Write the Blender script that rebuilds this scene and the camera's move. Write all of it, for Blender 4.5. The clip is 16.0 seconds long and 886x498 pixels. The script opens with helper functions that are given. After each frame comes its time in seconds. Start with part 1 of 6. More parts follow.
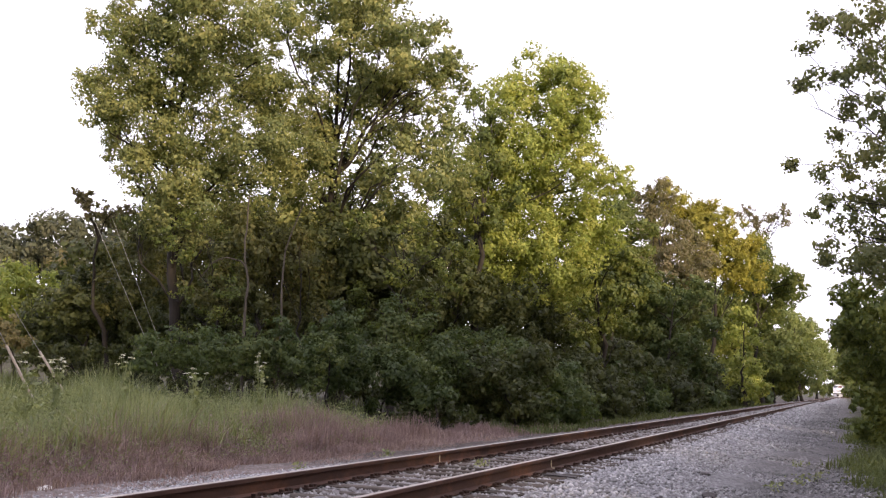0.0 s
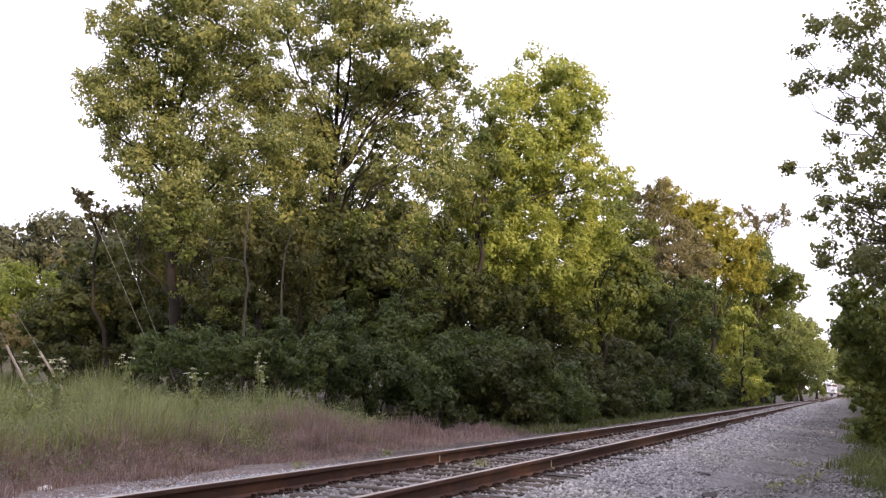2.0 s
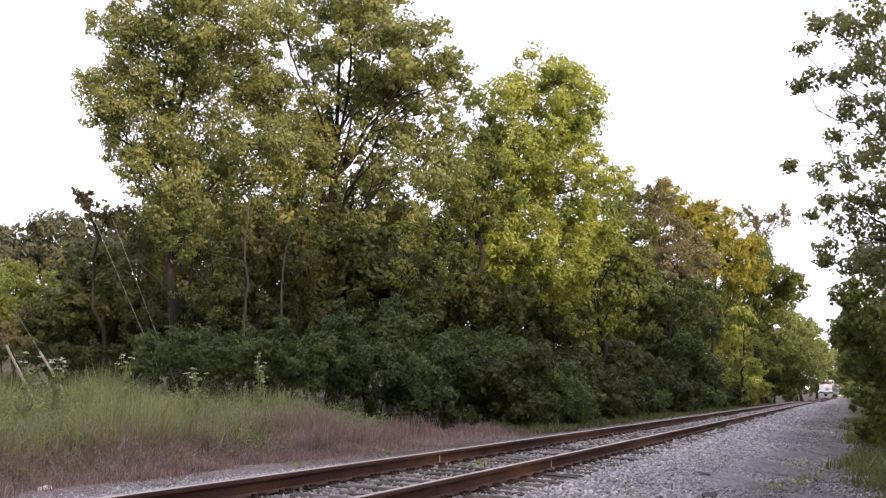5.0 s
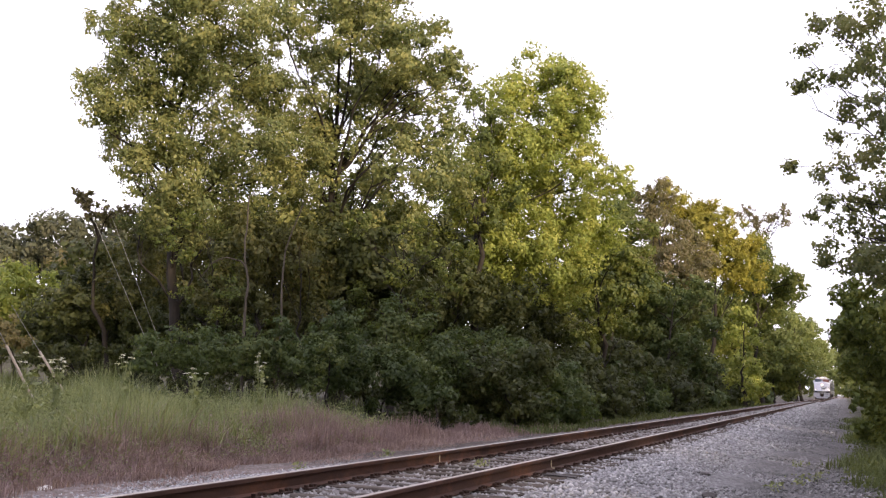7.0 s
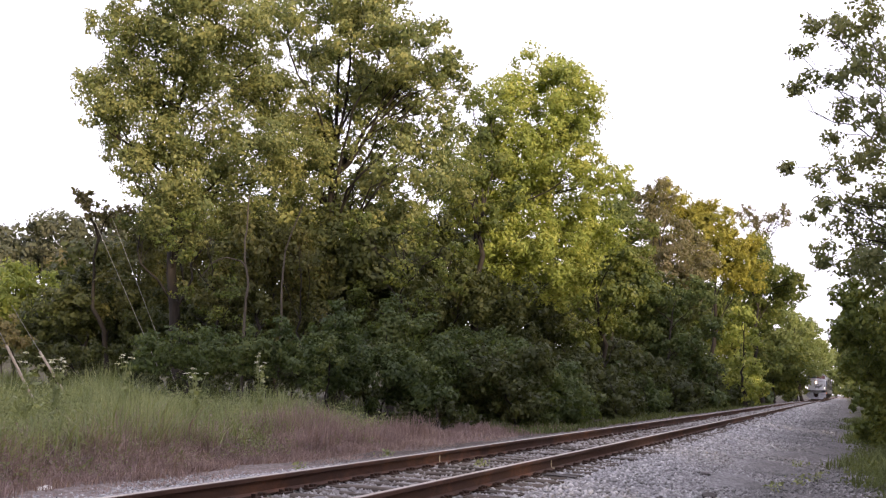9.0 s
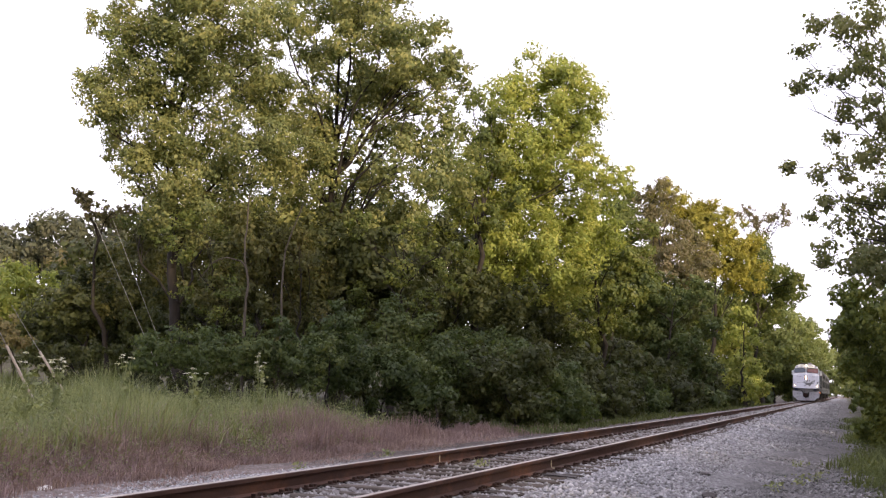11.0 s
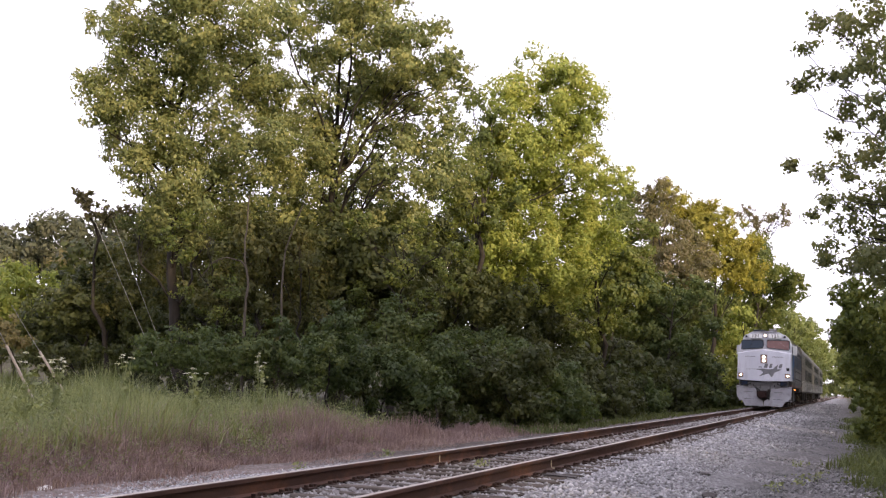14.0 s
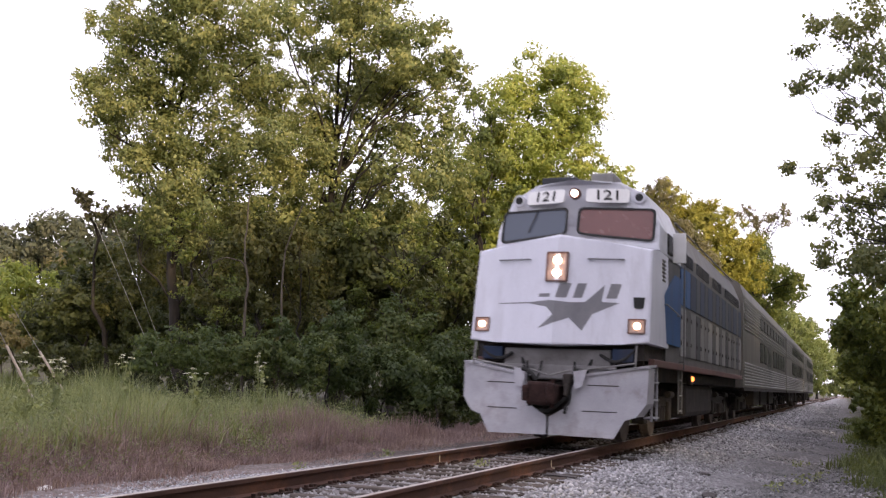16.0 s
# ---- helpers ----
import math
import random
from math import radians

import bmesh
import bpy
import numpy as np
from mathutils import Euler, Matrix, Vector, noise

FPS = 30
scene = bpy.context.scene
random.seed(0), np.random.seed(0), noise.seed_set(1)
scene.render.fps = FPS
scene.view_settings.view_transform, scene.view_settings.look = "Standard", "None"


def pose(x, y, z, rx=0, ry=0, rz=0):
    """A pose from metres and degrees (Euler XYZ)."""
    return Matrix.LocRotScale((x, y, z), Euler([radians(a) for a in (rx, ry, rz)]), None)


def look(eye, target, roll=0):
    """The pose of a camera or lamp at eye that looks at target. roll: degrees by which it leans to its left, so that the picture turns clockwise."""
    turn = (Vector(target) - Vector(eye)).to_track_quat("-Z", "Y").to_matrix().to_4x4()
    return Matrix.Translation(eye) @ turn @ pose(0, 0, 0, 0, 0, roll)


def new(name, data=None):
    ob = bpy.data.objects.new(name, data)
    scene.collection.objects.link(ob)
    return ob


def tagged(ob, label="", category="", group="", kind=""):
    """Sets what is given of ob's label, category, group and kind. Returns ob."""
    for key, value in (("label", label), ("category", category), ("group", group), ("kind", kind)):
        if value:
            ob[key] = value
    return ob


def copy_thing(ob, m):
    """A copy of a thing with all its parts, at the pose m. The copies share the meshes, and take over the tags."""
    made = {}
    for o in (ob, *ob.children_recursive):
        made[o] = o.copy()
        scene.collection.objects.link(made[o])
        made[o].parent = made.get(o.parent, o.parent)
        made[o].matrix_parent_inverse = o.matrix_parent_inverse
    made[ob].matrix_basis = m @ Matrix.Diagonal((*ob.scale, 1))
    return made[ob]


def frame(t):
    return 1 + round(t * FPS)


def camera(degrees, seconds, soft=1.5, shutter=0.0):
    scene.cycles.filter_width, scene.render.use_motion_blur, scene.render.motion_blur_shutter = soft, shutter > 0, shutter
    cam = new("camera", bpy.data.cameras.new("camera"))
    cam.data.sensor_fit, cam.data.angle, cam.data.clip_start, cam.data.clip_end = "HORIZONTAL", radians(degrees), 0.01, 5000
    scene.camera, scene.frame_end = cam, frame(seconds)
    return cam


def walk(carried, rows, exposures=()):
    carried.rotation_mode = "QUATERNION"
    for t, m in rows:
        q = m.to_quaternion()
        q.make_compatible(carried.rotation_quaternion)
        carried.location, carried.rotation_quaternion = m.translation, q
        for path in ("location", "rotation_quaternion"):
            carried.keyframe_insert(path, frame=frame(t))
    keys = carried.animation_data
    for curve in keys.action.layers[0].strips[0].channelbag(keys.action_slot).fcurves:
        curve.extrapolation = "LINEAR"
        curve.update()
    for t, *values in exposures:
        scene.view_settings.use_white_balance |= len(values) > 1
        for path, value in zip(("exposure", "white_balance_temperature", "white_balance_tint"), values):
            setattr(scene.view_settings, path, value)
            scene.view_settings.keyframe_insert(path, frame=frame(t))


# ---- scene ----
cam = camera(46.39, 16.0, 1.25, 0.2)
EYE = (4.523, 0.0, 0.988)
AIM = look(EYE, (EYE[0] - 36.115, 92.402, EYE[2] + 12.555), 2.174)
walk(cam, [(0.0, AIM), (16.0, AIM)])

# ---- sky, sun, exposure ----
SUN_UP, SUN_TURN = 13.0, 128.0      # degrees above the horizon, clockwise from +y
world = bpy.data.worlds.new("hazy_evening_sky")
scene.world = world
world.use_nodes = True
wn = world.node_tree
wn.nodes.clear()
sky = wn.nodes.new("ShaderNodeTexSky")
sky.sky_type, sky.sun_disc = "NISHITA", False
sky.sun_elevation, sky.sun_rotation = radians(SUN_UP), radians(SUN_TURN)
sky.air_density, sky.dust_density = 1.0, 4.0
clear = wn.nodes.new("ShaderNodeBackground")
clear.inputs["Strength"].default_value = 0.05
haze = wn.nodes.new("ShaderNodeBackground")
haze.inputs["Color"].default_value = (1.01, 0.94, 1.085, 1)
haze.inputs["Strength"].default_value = 1.5
both = wn.nodes.new("ShaderNodeAddShader")
sky_out = wn.nodes.new("ShaderNodeOutputWorld")
wn.links.new(sky.outputs[0], clear.inputs["Color"])
wn.links.new(clear.outputs[0], both.inputs[0])
wn.links.new(haze.outputs[0], both.inputs[1])
wn.links.new(both.outputs[0], sky_out.inputs["Surface"])
lamp = bpy.data.lights.new("sun", "SUN")
lamp.energy, lamp.angle, lamp.color = 5.0, radians(4), (1.0, 0.78, 0.47)
sun = new("sun", lamp)
sun.matrix_world = look((100 * math.sin(radians(SUN_TURN)), 100 * math.cos(radians(SUN_TURN)),
                         100 * math.tan(radians(SUN_UP))), (0, 0, 0))
scene.view_settings.exposure = 0.14


# ---- materials ----
def ramp_of(nt, stops):
    r = nt.nodes.new("ShaderNodeValToRGB")
    while len(r.color_ramp.elements) < len(stops):
        r.color_ramp.elements.new(0.5)
    for e, (at, c) in zip(r.color_ramp.elements, stops):
        e.position, e.color = at, (*c, 1)
    return r


def noise_of(nt, vec, scale, detail=4, rough=0.6):
    n = nt.nodes.new("ShaderNodeTexNoise")
    n.inputs["Scale"].default_value, n.inputs["Detail"].default_value = scale, detail
    n.inputs["Roughness"].default_value = rough
    nt.links.new(vec, n.inputs["Vector"])
    return n.outputs["Fac"]


def mixed(nt, fac, a, b, mode="MIX"):
    m = nt.nodes.new("ShaderNodeMix")
    m.data_type, m.blend_type = "RGBA", mode
    for sock, v in ((m.inputs[0], fac), (m.inputs[6], a), (m.inputs[7], b)):
        if isinstance(v, bpy.types.NodeSocket):
            nt.links.new(v, sock)
        else:
            sock.default_value = v if isinstance(v, (int, float)) else (*v, 1)
    return m.outputs[2]


def sum_of(nt, op, a, b):
    m = nt.nodes.new("ShaderNodeMath")
    m.operation = op
    for sock, v in zip(m.inputs, (a, b)):
        if isinstance(v, bpy.types.NodeSocket):
            nt.links.new(v, sock)
        else:
            sock.default_value = v
    return m.outputs[0]


def blank(name):
    m = bpy.data.materials.new(name)
    m.use_nodes = True
    nt = m.node_tree
    bsdf = nt.nodes["Principled BSDF"]
    return m, nt, bsdf


def surface(name, a, b, scale=3.0, rough=0.7, metal=0.0, bump=0.1, fine=40.0, dirt=None, dirt_amount=0.5, stretch=(1, 1, 1), piece=0.0):
    """Two-tone mottled surface with fine grain, optional dirt stains and variation from piece to piece."""
    m, nt, bsdf = blank(name)
    tc = nt.nodes.new("ShaderNodeTexCoord")
    mp = nt.nodes.new("ShaderNodeMapping")
    mp.inputs["Scale"].default_value = stretch
    nt.links.new(tc.outputs["Object"], mp.inputs["Vector"])
    v = mp.outputs["Vector"]
    big, small = noise_of(nt, v, scale), noise_of(nt, v, fine, 3)
    r = ramp_of(nt, [(0.3, a), (0.7, b)])
    nt.links.new(big, r.inputs[0])
    col = mixed(nt, 0.25, r.outputs[0], mixed(nt, small, tuple(c * 0.6 for c in a), tuple(min(1, c * 1.3) for c in b)))
    if dirt:
        d = ramp_of(nt, [(0.5, (0, 0, 0)), (0.72, (1, 1, 1))])
        nt.links.new(noise_of(nt, v, scale * 0.7 + 0.9, 6, 0.7), d.inputs[0])
        col = mixed(nt, sum_of(nt, "MULTIPLY", d.outputs[0], dirt_amount), col, dirt)
    if piece:
        info = nt.nodes.new("ShaderNodeObjectInfo")
        hue = nt.nodes.new("ShaderNodeHueSaturation")
        nt.links.new(sum_of(nt, "ADD", sum_of(nt, "MULTIPLY", info.outputs["Random"], piece), 1 - piece / 2), hue.inputs["Value"])
        nt.links.new(col, hue.inputs["Color"])
        col = hue.outputs[0]
    nt.links.new(col, bsdf.inputs["Base Color"])
    bsdf.inputs["Metallic"].default_value = metal
    bsdf.inputs["Specular IOR Level"].default_value = 0.5 if rough < 0.5 else 0.22
    rr = nt.nodes.new("ShaderNodeMapRange")
    rr.inputs[3].default_value, rr.inputs[4].default_value = max(0.05, rough - 0.12), min(1, rough + 0.12)
    nt.links.new(small, rr.inputs[0])
    nt.links.new(rr.outputs[0], bsdf.inputs["Roughness"])
    if bump:
        bp = nt.nodes.new("ShaderNodeBump")
        bp.inputs["Strength"].default_value, bp.inputs["Distance"].default_value = bump, 0.02
        nt.links.new(small, bp.inputs["Height"])
        nt.links.new(bp.outputs[0], bsdf.inputs["Normal"])
    return m


def leaf_material(name, stops, through_light=0.42, patch=0.5):
    """Leaves: colour differs leaf by leaf and in patches through the crown; some light passes through."""
    m, nt, bsdf = blank(name)
    geo = nt.nodes.new("ShaderNodeNewGeometry")
    r = ramp_of(nt, [(i / (len(stops) - 1), c) for i, c in enumerate(stops)])
    big = noise_of(nt, geo.outputs["Position"], patch, 3)
    f = sum_of(nt, "ADD", sum_of(nt, "MULTIPLY", geo.outputs["Random Per Island"], 0.55), sum_of(nt, "SUBTRACT", sum_of(nt, "MULTIPLY", big, 1.5), 0.5))
    nt.links.new(f, r.inputs[0])
    nt.links.new(r.outputs[0], bsdf.inputs["Base Color"])
    bsdf.inputs["Roughness"].default_value = 0.5
    bsdf.inputs["Specular IOR Level"].default_value = 0.22
    tr = nt.nodes.new("ShaderNodeBsdfTranslucent")
    nt.links.new(mixed(nt, 1.0, r.outputs[0], (1.25, 1.2, 0.55), "MULTIPLY"), tr.inputs["Color"])
    mx = nt.nodes.new("ShaderNodeMixShader")
    mx.inputs[0].default_value = through_light
    nt.links.new(bsdf.outputs[0], mx.inputs[1])
    nt.links.new(tr.outputs[0], mx.inputs[2])
    nt.links.new(mx.outputs[0], nt.nodes["Material Output"].inputs["Surface"])
    return m


def glow(name, color, strength):
    m, nt, bsdf = blank(name)
    bsdf.inputs["Base Color"].default_value = (*color, 1)
    bsdf.inputs["Emission Color"].default_value = (*color, 1)
    bsdf.inputs["Emission Strength"].default_value = strength
    return m


def glass(name, tint, rough=0.06, gloss=0.5):
    m, nt, bsdf = blank(name)
    bsdf.inputs["Base Color"].default_value = (*tint, 1)
    bsdf.inputs["Roughness"].default_value = rough
    bsdf.inputs["IOR"].default_value = 1.5
    bsdf.inputs["Specular IOR Level"].default_value = gloss
    return m


leaf_green = leaf_material("leaf_green", [(0.05, 0.072, 0.024), (0.115, 0.142, 0.042), (0.225, 0.235, 0.068)])
leaf_mid = leaf_material("leaf_mid", [(0.082, 0.107, 0.052), (0.175, 0.2, 0.085), (0.375, 0.355, 0.152)])
leaf_yellowgreen = leaf_material("leaf_yellowgreen", [(0.125, 0.165, 0.042), (0.26, 0.3, 0.078), (0.43, 0.42, 0.125)])
leaf_yellow = leaf_material("leaf_yellow", [(0.135, 0.145, 0.03), (0.245, 0.232, 0.045), (0.36, 0.31, 0.07)])
leaf_brown = leaf_material("leaf_brown", [(0.095, 0.092, 0.05), (0.155, 0.14, 0.078), (0.23, 0.19, 0.122)])
# Olive and shade leaves hold the wood's inner shade in their dark colours.
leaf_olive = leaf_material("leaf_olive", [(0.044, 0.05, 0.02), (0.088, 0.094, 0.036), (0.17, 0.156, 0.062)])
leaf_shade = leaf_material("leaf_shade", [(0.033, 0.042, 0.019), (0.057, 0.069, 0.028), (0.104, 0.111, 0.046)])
leaf_shrub = leaf_material("leaf_shrub", [(0.04, 0.061, 0.027), (0.073, 0.102, 0.041), (0.142, 0.165, 0.064)])
# Far and hillside leaves are paled so that distance haze sits in their colour.
leaf_far_haze = leaf_material("leaf_far_haze", [(0.13, 0.165, 0.07), (0.19, 0.225, 0.09), (0.26, 0.275, 0.115)])
leaf_hill_haze = leaf_material("leaf_hill_haze", [(0.06, 0.072, 0.048), (0.09, 0.098, 0.066), (0.135, 0.13, 0.092)], 0.3, 0.1)
# Overhanging leaves are brightened in colour for sky light that neighbouring trees block.
leaf_overhang_lit = leaf_material("leaf_overhang_lit", [(0.095, 0.11, 0.06), (0.16, 0.178, 0.085), (0.28, 0.27, 0.135)], 0.45)
grass_green = leaf_material("grass_green", [(0.11, 0.132, 0.07), (0.198, 0.228, 0.118), (0.34, 0.352, 0.205)], 0.35, 0.9)
grass_verge = leaf_material("grass_verge", [(0.055, 0.072, 0.032), (0.092, 0.114, 0.048), (0.15, 0.165, 0.072)], 0.4, 0.6)
grass_dry = leaf_material("grass_dry", [(0.128, 0.089, 0.098), (0.235, 0.17, 0.182), (0.41, 0.31, 0.32)], 0.3, 1.1)
petal_white = leaf_material("petal_white", [(0.500, 0.500, 0.450), (0.700, 0.700, 0.650)], 0.3)
bark = surface("bark", (0.016, 0.013, 0.012), (0.038, 0.032, 0.028), 4, 0.9, 0, 0.6, 25, stretch=(1, 1, 0.2))
bark_pale = surface("bark_pale", (0.055, 0.046, 0.038), (0.115, 0.098, 0.08), 4, 0.9, 0, 0.5, 25, stretch=(1, 1, 0.2))
rail_rust = surface("rail_rust", (0.05, 0.028, 0.023), (0.105, 0.056, 0.042), 1.3, 0.78, 0.1, 0.3, 60, (0.24, 0.105, 0.055), 0.6, (1, 0.5, 1))
rail_shine = surface("rail_shine", (0.42, 0.37, 0.34), (0.55, 0.5, 0.47), 2, 0.42, 0.8, 0.03, 80, stretch=(1, 0.1, 1))
iron_rust = surface("iron_rust", (0.028, 0.018, 0.015), (0.065, 0.037, 0.028), 6, 0.85, 0.1, 0.4, 60)
tie_wood = surface("tie_wood", (0.035, 0.028, 0.024), (0.10, 0.08, 0.068), 3, 0.9, 0, 0.7, 40, (0.16, 0.14, 0.13), 0.5, (0.3, 2, 2), 0.6)
paint_white = surface("paint_white", (0.51, 0.52, 0.60), (0.62, 0.63, 0.71), 0.9, 0.45, 0, 0.02, 50, (0.33, 0.32, 0.36), 0.42, (1.7, 1, 0.3))
paint_pilot = surface("paint_pilot", (0.29, 0.29, 0.325), (0.43, 0.43, 0.475), 1.6, 0.55, 0, 0.05, 50, (0.19, 0.165, 0.155), 0.7)
paint_cab = surface("paint_cab", (0.47, 0.48, 0.53), (0.59, 0.60, 0.65), 1.2, 0.5, 0, 0.03, 50, (0.24, 0.22, 0.22), 0.55)
paint_grey = surface("paint_grey", (0.07, 0.068, 0.068), (0.13, 0.128, 0.128), 1.0, 0.65, 0.0, 0.04, 50, (0.05, 0.04, 0.035), 0.85, (1, 1.6, 0.3), 0.6)
paint_silver = surface("paint_silver", (0.13, 0.128, 0.13), (0.235, 0.232, 0.23), 1.0, 0.6, 0.0, 0.04, 50, (0.075, 0.062, 0.055), 0.85, (1, 1.6, 0.3), 0.6)
paint_blue = surface("paint_blue", (0.016, 0.062, 0.17), (0.030, 0.09, 0.225), 0.8, 0.55, 0, 0.03, 50, (0.045, 0.06, 0.10), 0.6, (1, 1.6, 0.4))
paint_navy = surface("paint_navy", (0.012, 0.022, 0.05), (0.020, 0.034, 0.072), 0.8, 0.6, 0, 0.03, 50, (0.035, 0.03, 0.03), 0.6, (1, 1.6, 0.3), 0.4)
paint_dark = surface("paint_dark", (0.036, 0.039, 0.046), (0.062, 0.066, 0.074), 1.0, 0.65, 0, 0.05, 50, (0.085, 0.07, 0.06), 0.6, (1, 1.6, 0.3), 0.4)
paint_sill = surface("paint_sill", (0.10, 0.05, 0.045), (0.16, 0.09, 0.08), 1.5, 0.6, 0, 0.05, 50, (0.06, 0.05, 0.05), 0.5)
decal_grey = surface("decal_grey", (0.13, 0.13, 0.145), (0.2, 0.2, 0.215), 2, 0.5, 0, 0.0, 50)
coupler_rust = surface("coupler_rust", (0.012, 0.007, 0.007), (0.04, 0.02, 0.018), 7, 0.9, 0, 0.5, 40, (0.07, 0.04, 0.034), 0.5)
# Beam grey holds real grime and also the shade under the nose.
beam_paint = surface("beam_paint", (0.13, 0.125, 0.125), (0.26, 0.255, 0.265), 2.2, 0.65, 0, 0.1, 40, (0.06, 0.045, 0.04), 0.6)
rubber = surface("rubber", (0.015, 0.015, 0.016), (0.03, 0.03, 0.03), 5, 0.7, 0, 0.05)
grime = surface("grime", (0.016, 0.014, 0.013), (0.045, 0.039, 0.036), 2.5, 0.85, 0.0, 0.3, 40, (0.09, 0.066, 0.054), 0.5)
# Darker body steel and brighter strip steel put the flutes' sky sheen into colour.
stainless = surface("stainless", (0.10, 0.093, 0.083), (0.18, 0.168, 0.15), 1.0, 0.6, 0.2, 0.02, 60, (0.09, 0.073, 0.062), 0.75, (1, 1.6, 0.3))
stainless_flute_sheen = surface("stainless_flute_sheen", (0.26, 0.25, 0.24), (0.46, 0.45, 0.43), 0.6, 0.4, 0.7, 0.02, 60, (0.10, 0.082, 0.07), 0.8, (1, 1.6, 0.4))
wheel_steel = surface("wheel_steel", (0.08, 0.065, 0.06), (0.2, 0.17, 0.16), 3, 0.6, 0.5, 0.1)
pane_dark = glass("pane_dark", (0.012, 0.013, 0.014), 0.4, 0.12)
# The pane's blue base colour carries the mirrored sky.
pane_sky_sheen = glass("pane_sky_sheen", (0.050, 0.064, 0.092))
pane_brown = surface("pane_brown", (0.120, 0.046, 0.043), (0.150, 0.060, 0.056), 1.0, 0.25, 0, 0.0, 4)
board_white = surface("board_white", (0.62, 0.62, 0.62), (0.72, 0.72, 0.72), 2, 0.4, 0, 0.0)
ink_black = surface("ink_black", (0.012, 0.012, 0.014), (0.02, 0.02, 0.02), 3, 0.5, 0, 0.0)
lamp_head = glow("lamp_head", (1.0, 0.70, 0.50), 45)
lamp_ditch = glow("lamp_ditch", (1.0, 0.66, 0.48), 22)
lamp_top = glow("lamp_top", (1.0, 0.70, 0.55), 50)
lamp_amber = glow("lamp_amber", (1.0, 0.27, 0.06), 3)
reflector = surface("reflector", (0.25, 0.18, 0.15), (0.36, 0.27, 0.22), 5, 0.4, 0.5, 0.0)
red_rim = surface("red_rim", (0.085, 0.046, 0.040), (0.15, 0.08, 0.066), 5, 0.5, 0, 0.0)
guard_pale = surface("guard_pale", (0.38, 0.31, 0.27), (0.5, 0.42, 0.37), 5, 0.5)
wire_steel = surface("wire_steel", (0.20, 0.195, 0.19), (0.30, 0.295, 0.29), 5, 0.5, 0.3)
stone_white = surface("stone_white", (0.55, 0.52, 0.5), (0.72, 0.7, 0.68), 5, 0.8, 0, 0.3)
stone_dark = surface("stone_dark", (0.05, 0.045, 0.045), (0.10, 0.09, 0.09), 8, 0.85, 0, 0.5)
mark_cream = surface("mark_cream", (0.6, 0.52, 0.36), (0.72, 0.64, 0.46), 5, 0.7)


def ballast_material():
    """Loose crushed limestone: every stone its own tone."""
    m, nt, bsdf = blank("ballast_stone")
    geo = nt.nodes.new("ShaderNodeNewGeometry")
    r = ramp_of(nt, [(0.0, (0.13, 0.127, 0.133)), (0.35, (0.30, 0.292, 0.312)), (0.75, (0.44, 0.43, 0.455)), (1.0, (0.66, 0.65, 0.66))])
    nt.links.new(geo.outputs["Random Per Island"], r.inputs[0])
    big = ramp_of(nt, [(0.36, (0, 0, 0)), (0.56, (1, 1, 1))])
    nt.links.new(noise_of(nt, geo.outputs["Position"], 0.55, 5, 0.65), big.inputs[0])
    sep = nt.nodes.new("ShaderNodeSeparateXYZ")
    nt.links.new(geo.outputs["Position"], sep.inputs[0])
    path = nt.nodes.new("ShaderNodeMapRange")      # muddier along the foot of the shoulder
    path.inputs[1].default_value, path.inputs[2].default_value = 1.9, 3.2
    path.inputs[3].default_value, path.inputs[4].default_value = 0.12, 1.0
    nt.links.new(sep.outputs["X"], path.inputs[0])
    col = mixed(nt, sum_of(nt, "MULTIPLY", sum_of(nt, "ADD", sum_of(nt, "MULTIPLY", big.outputs[0], 0.6), 0.35), path.outputs[0]), r.outputs[0], (0.055, 0.050, 0.052))
    # brown brake dust and earth between the rails and beyond the far rail
    off = sum_of(nt, "ABSOLUTE", sep.outputs["X"], 0.0)
    dust = nt.nodes.new("ShaderNodeMapRange")
    dust.inputs[1].default_value, dust.inputs[2].default_value = 0.95, 0.65
    nt.links.new(off, dust.inputs[0])
    left = nt.nodes.new("ShaderNodeMapRange")
    left.inputs[1].default_value, left.inputs[2].default_value = -0.9, -1.15
    nt.links.new(sep.outputs["X"], left.inputs[0])
    later = nt.nodes.new("ShaderNodeMapRange")
    later.inputs[1].default_value, later.inputs[2].default_value = 12.0, 15.0
    nt.links.new(sep.outputs["Y"], later.inputs[0])
    col = mixed(nt, sum_of(nt, "MULTIPLY", dust.outputs[0], 0.55), col, (0.17, 0.14, 0.13))
    col = mixed(nt, sum_of(nt, "MULTIPLY", sum_of(nt, "MULTIPLY", left.outputs[0], later.outputs[0]), 0.9), col, (0.075, 0.058, 0.052))
    nt.links.new(mixed(nt, 0.3, col, mixed(nt, noise_of(nt, geo.outputs["Position"], 60, 3), (0.12, 0.12, 0.12), (0.5, 0.5, 0.5))), bsdf.inputs["Base Color"])
    bsdf.inputs["Roughness"].default_value = 0.9
    return m


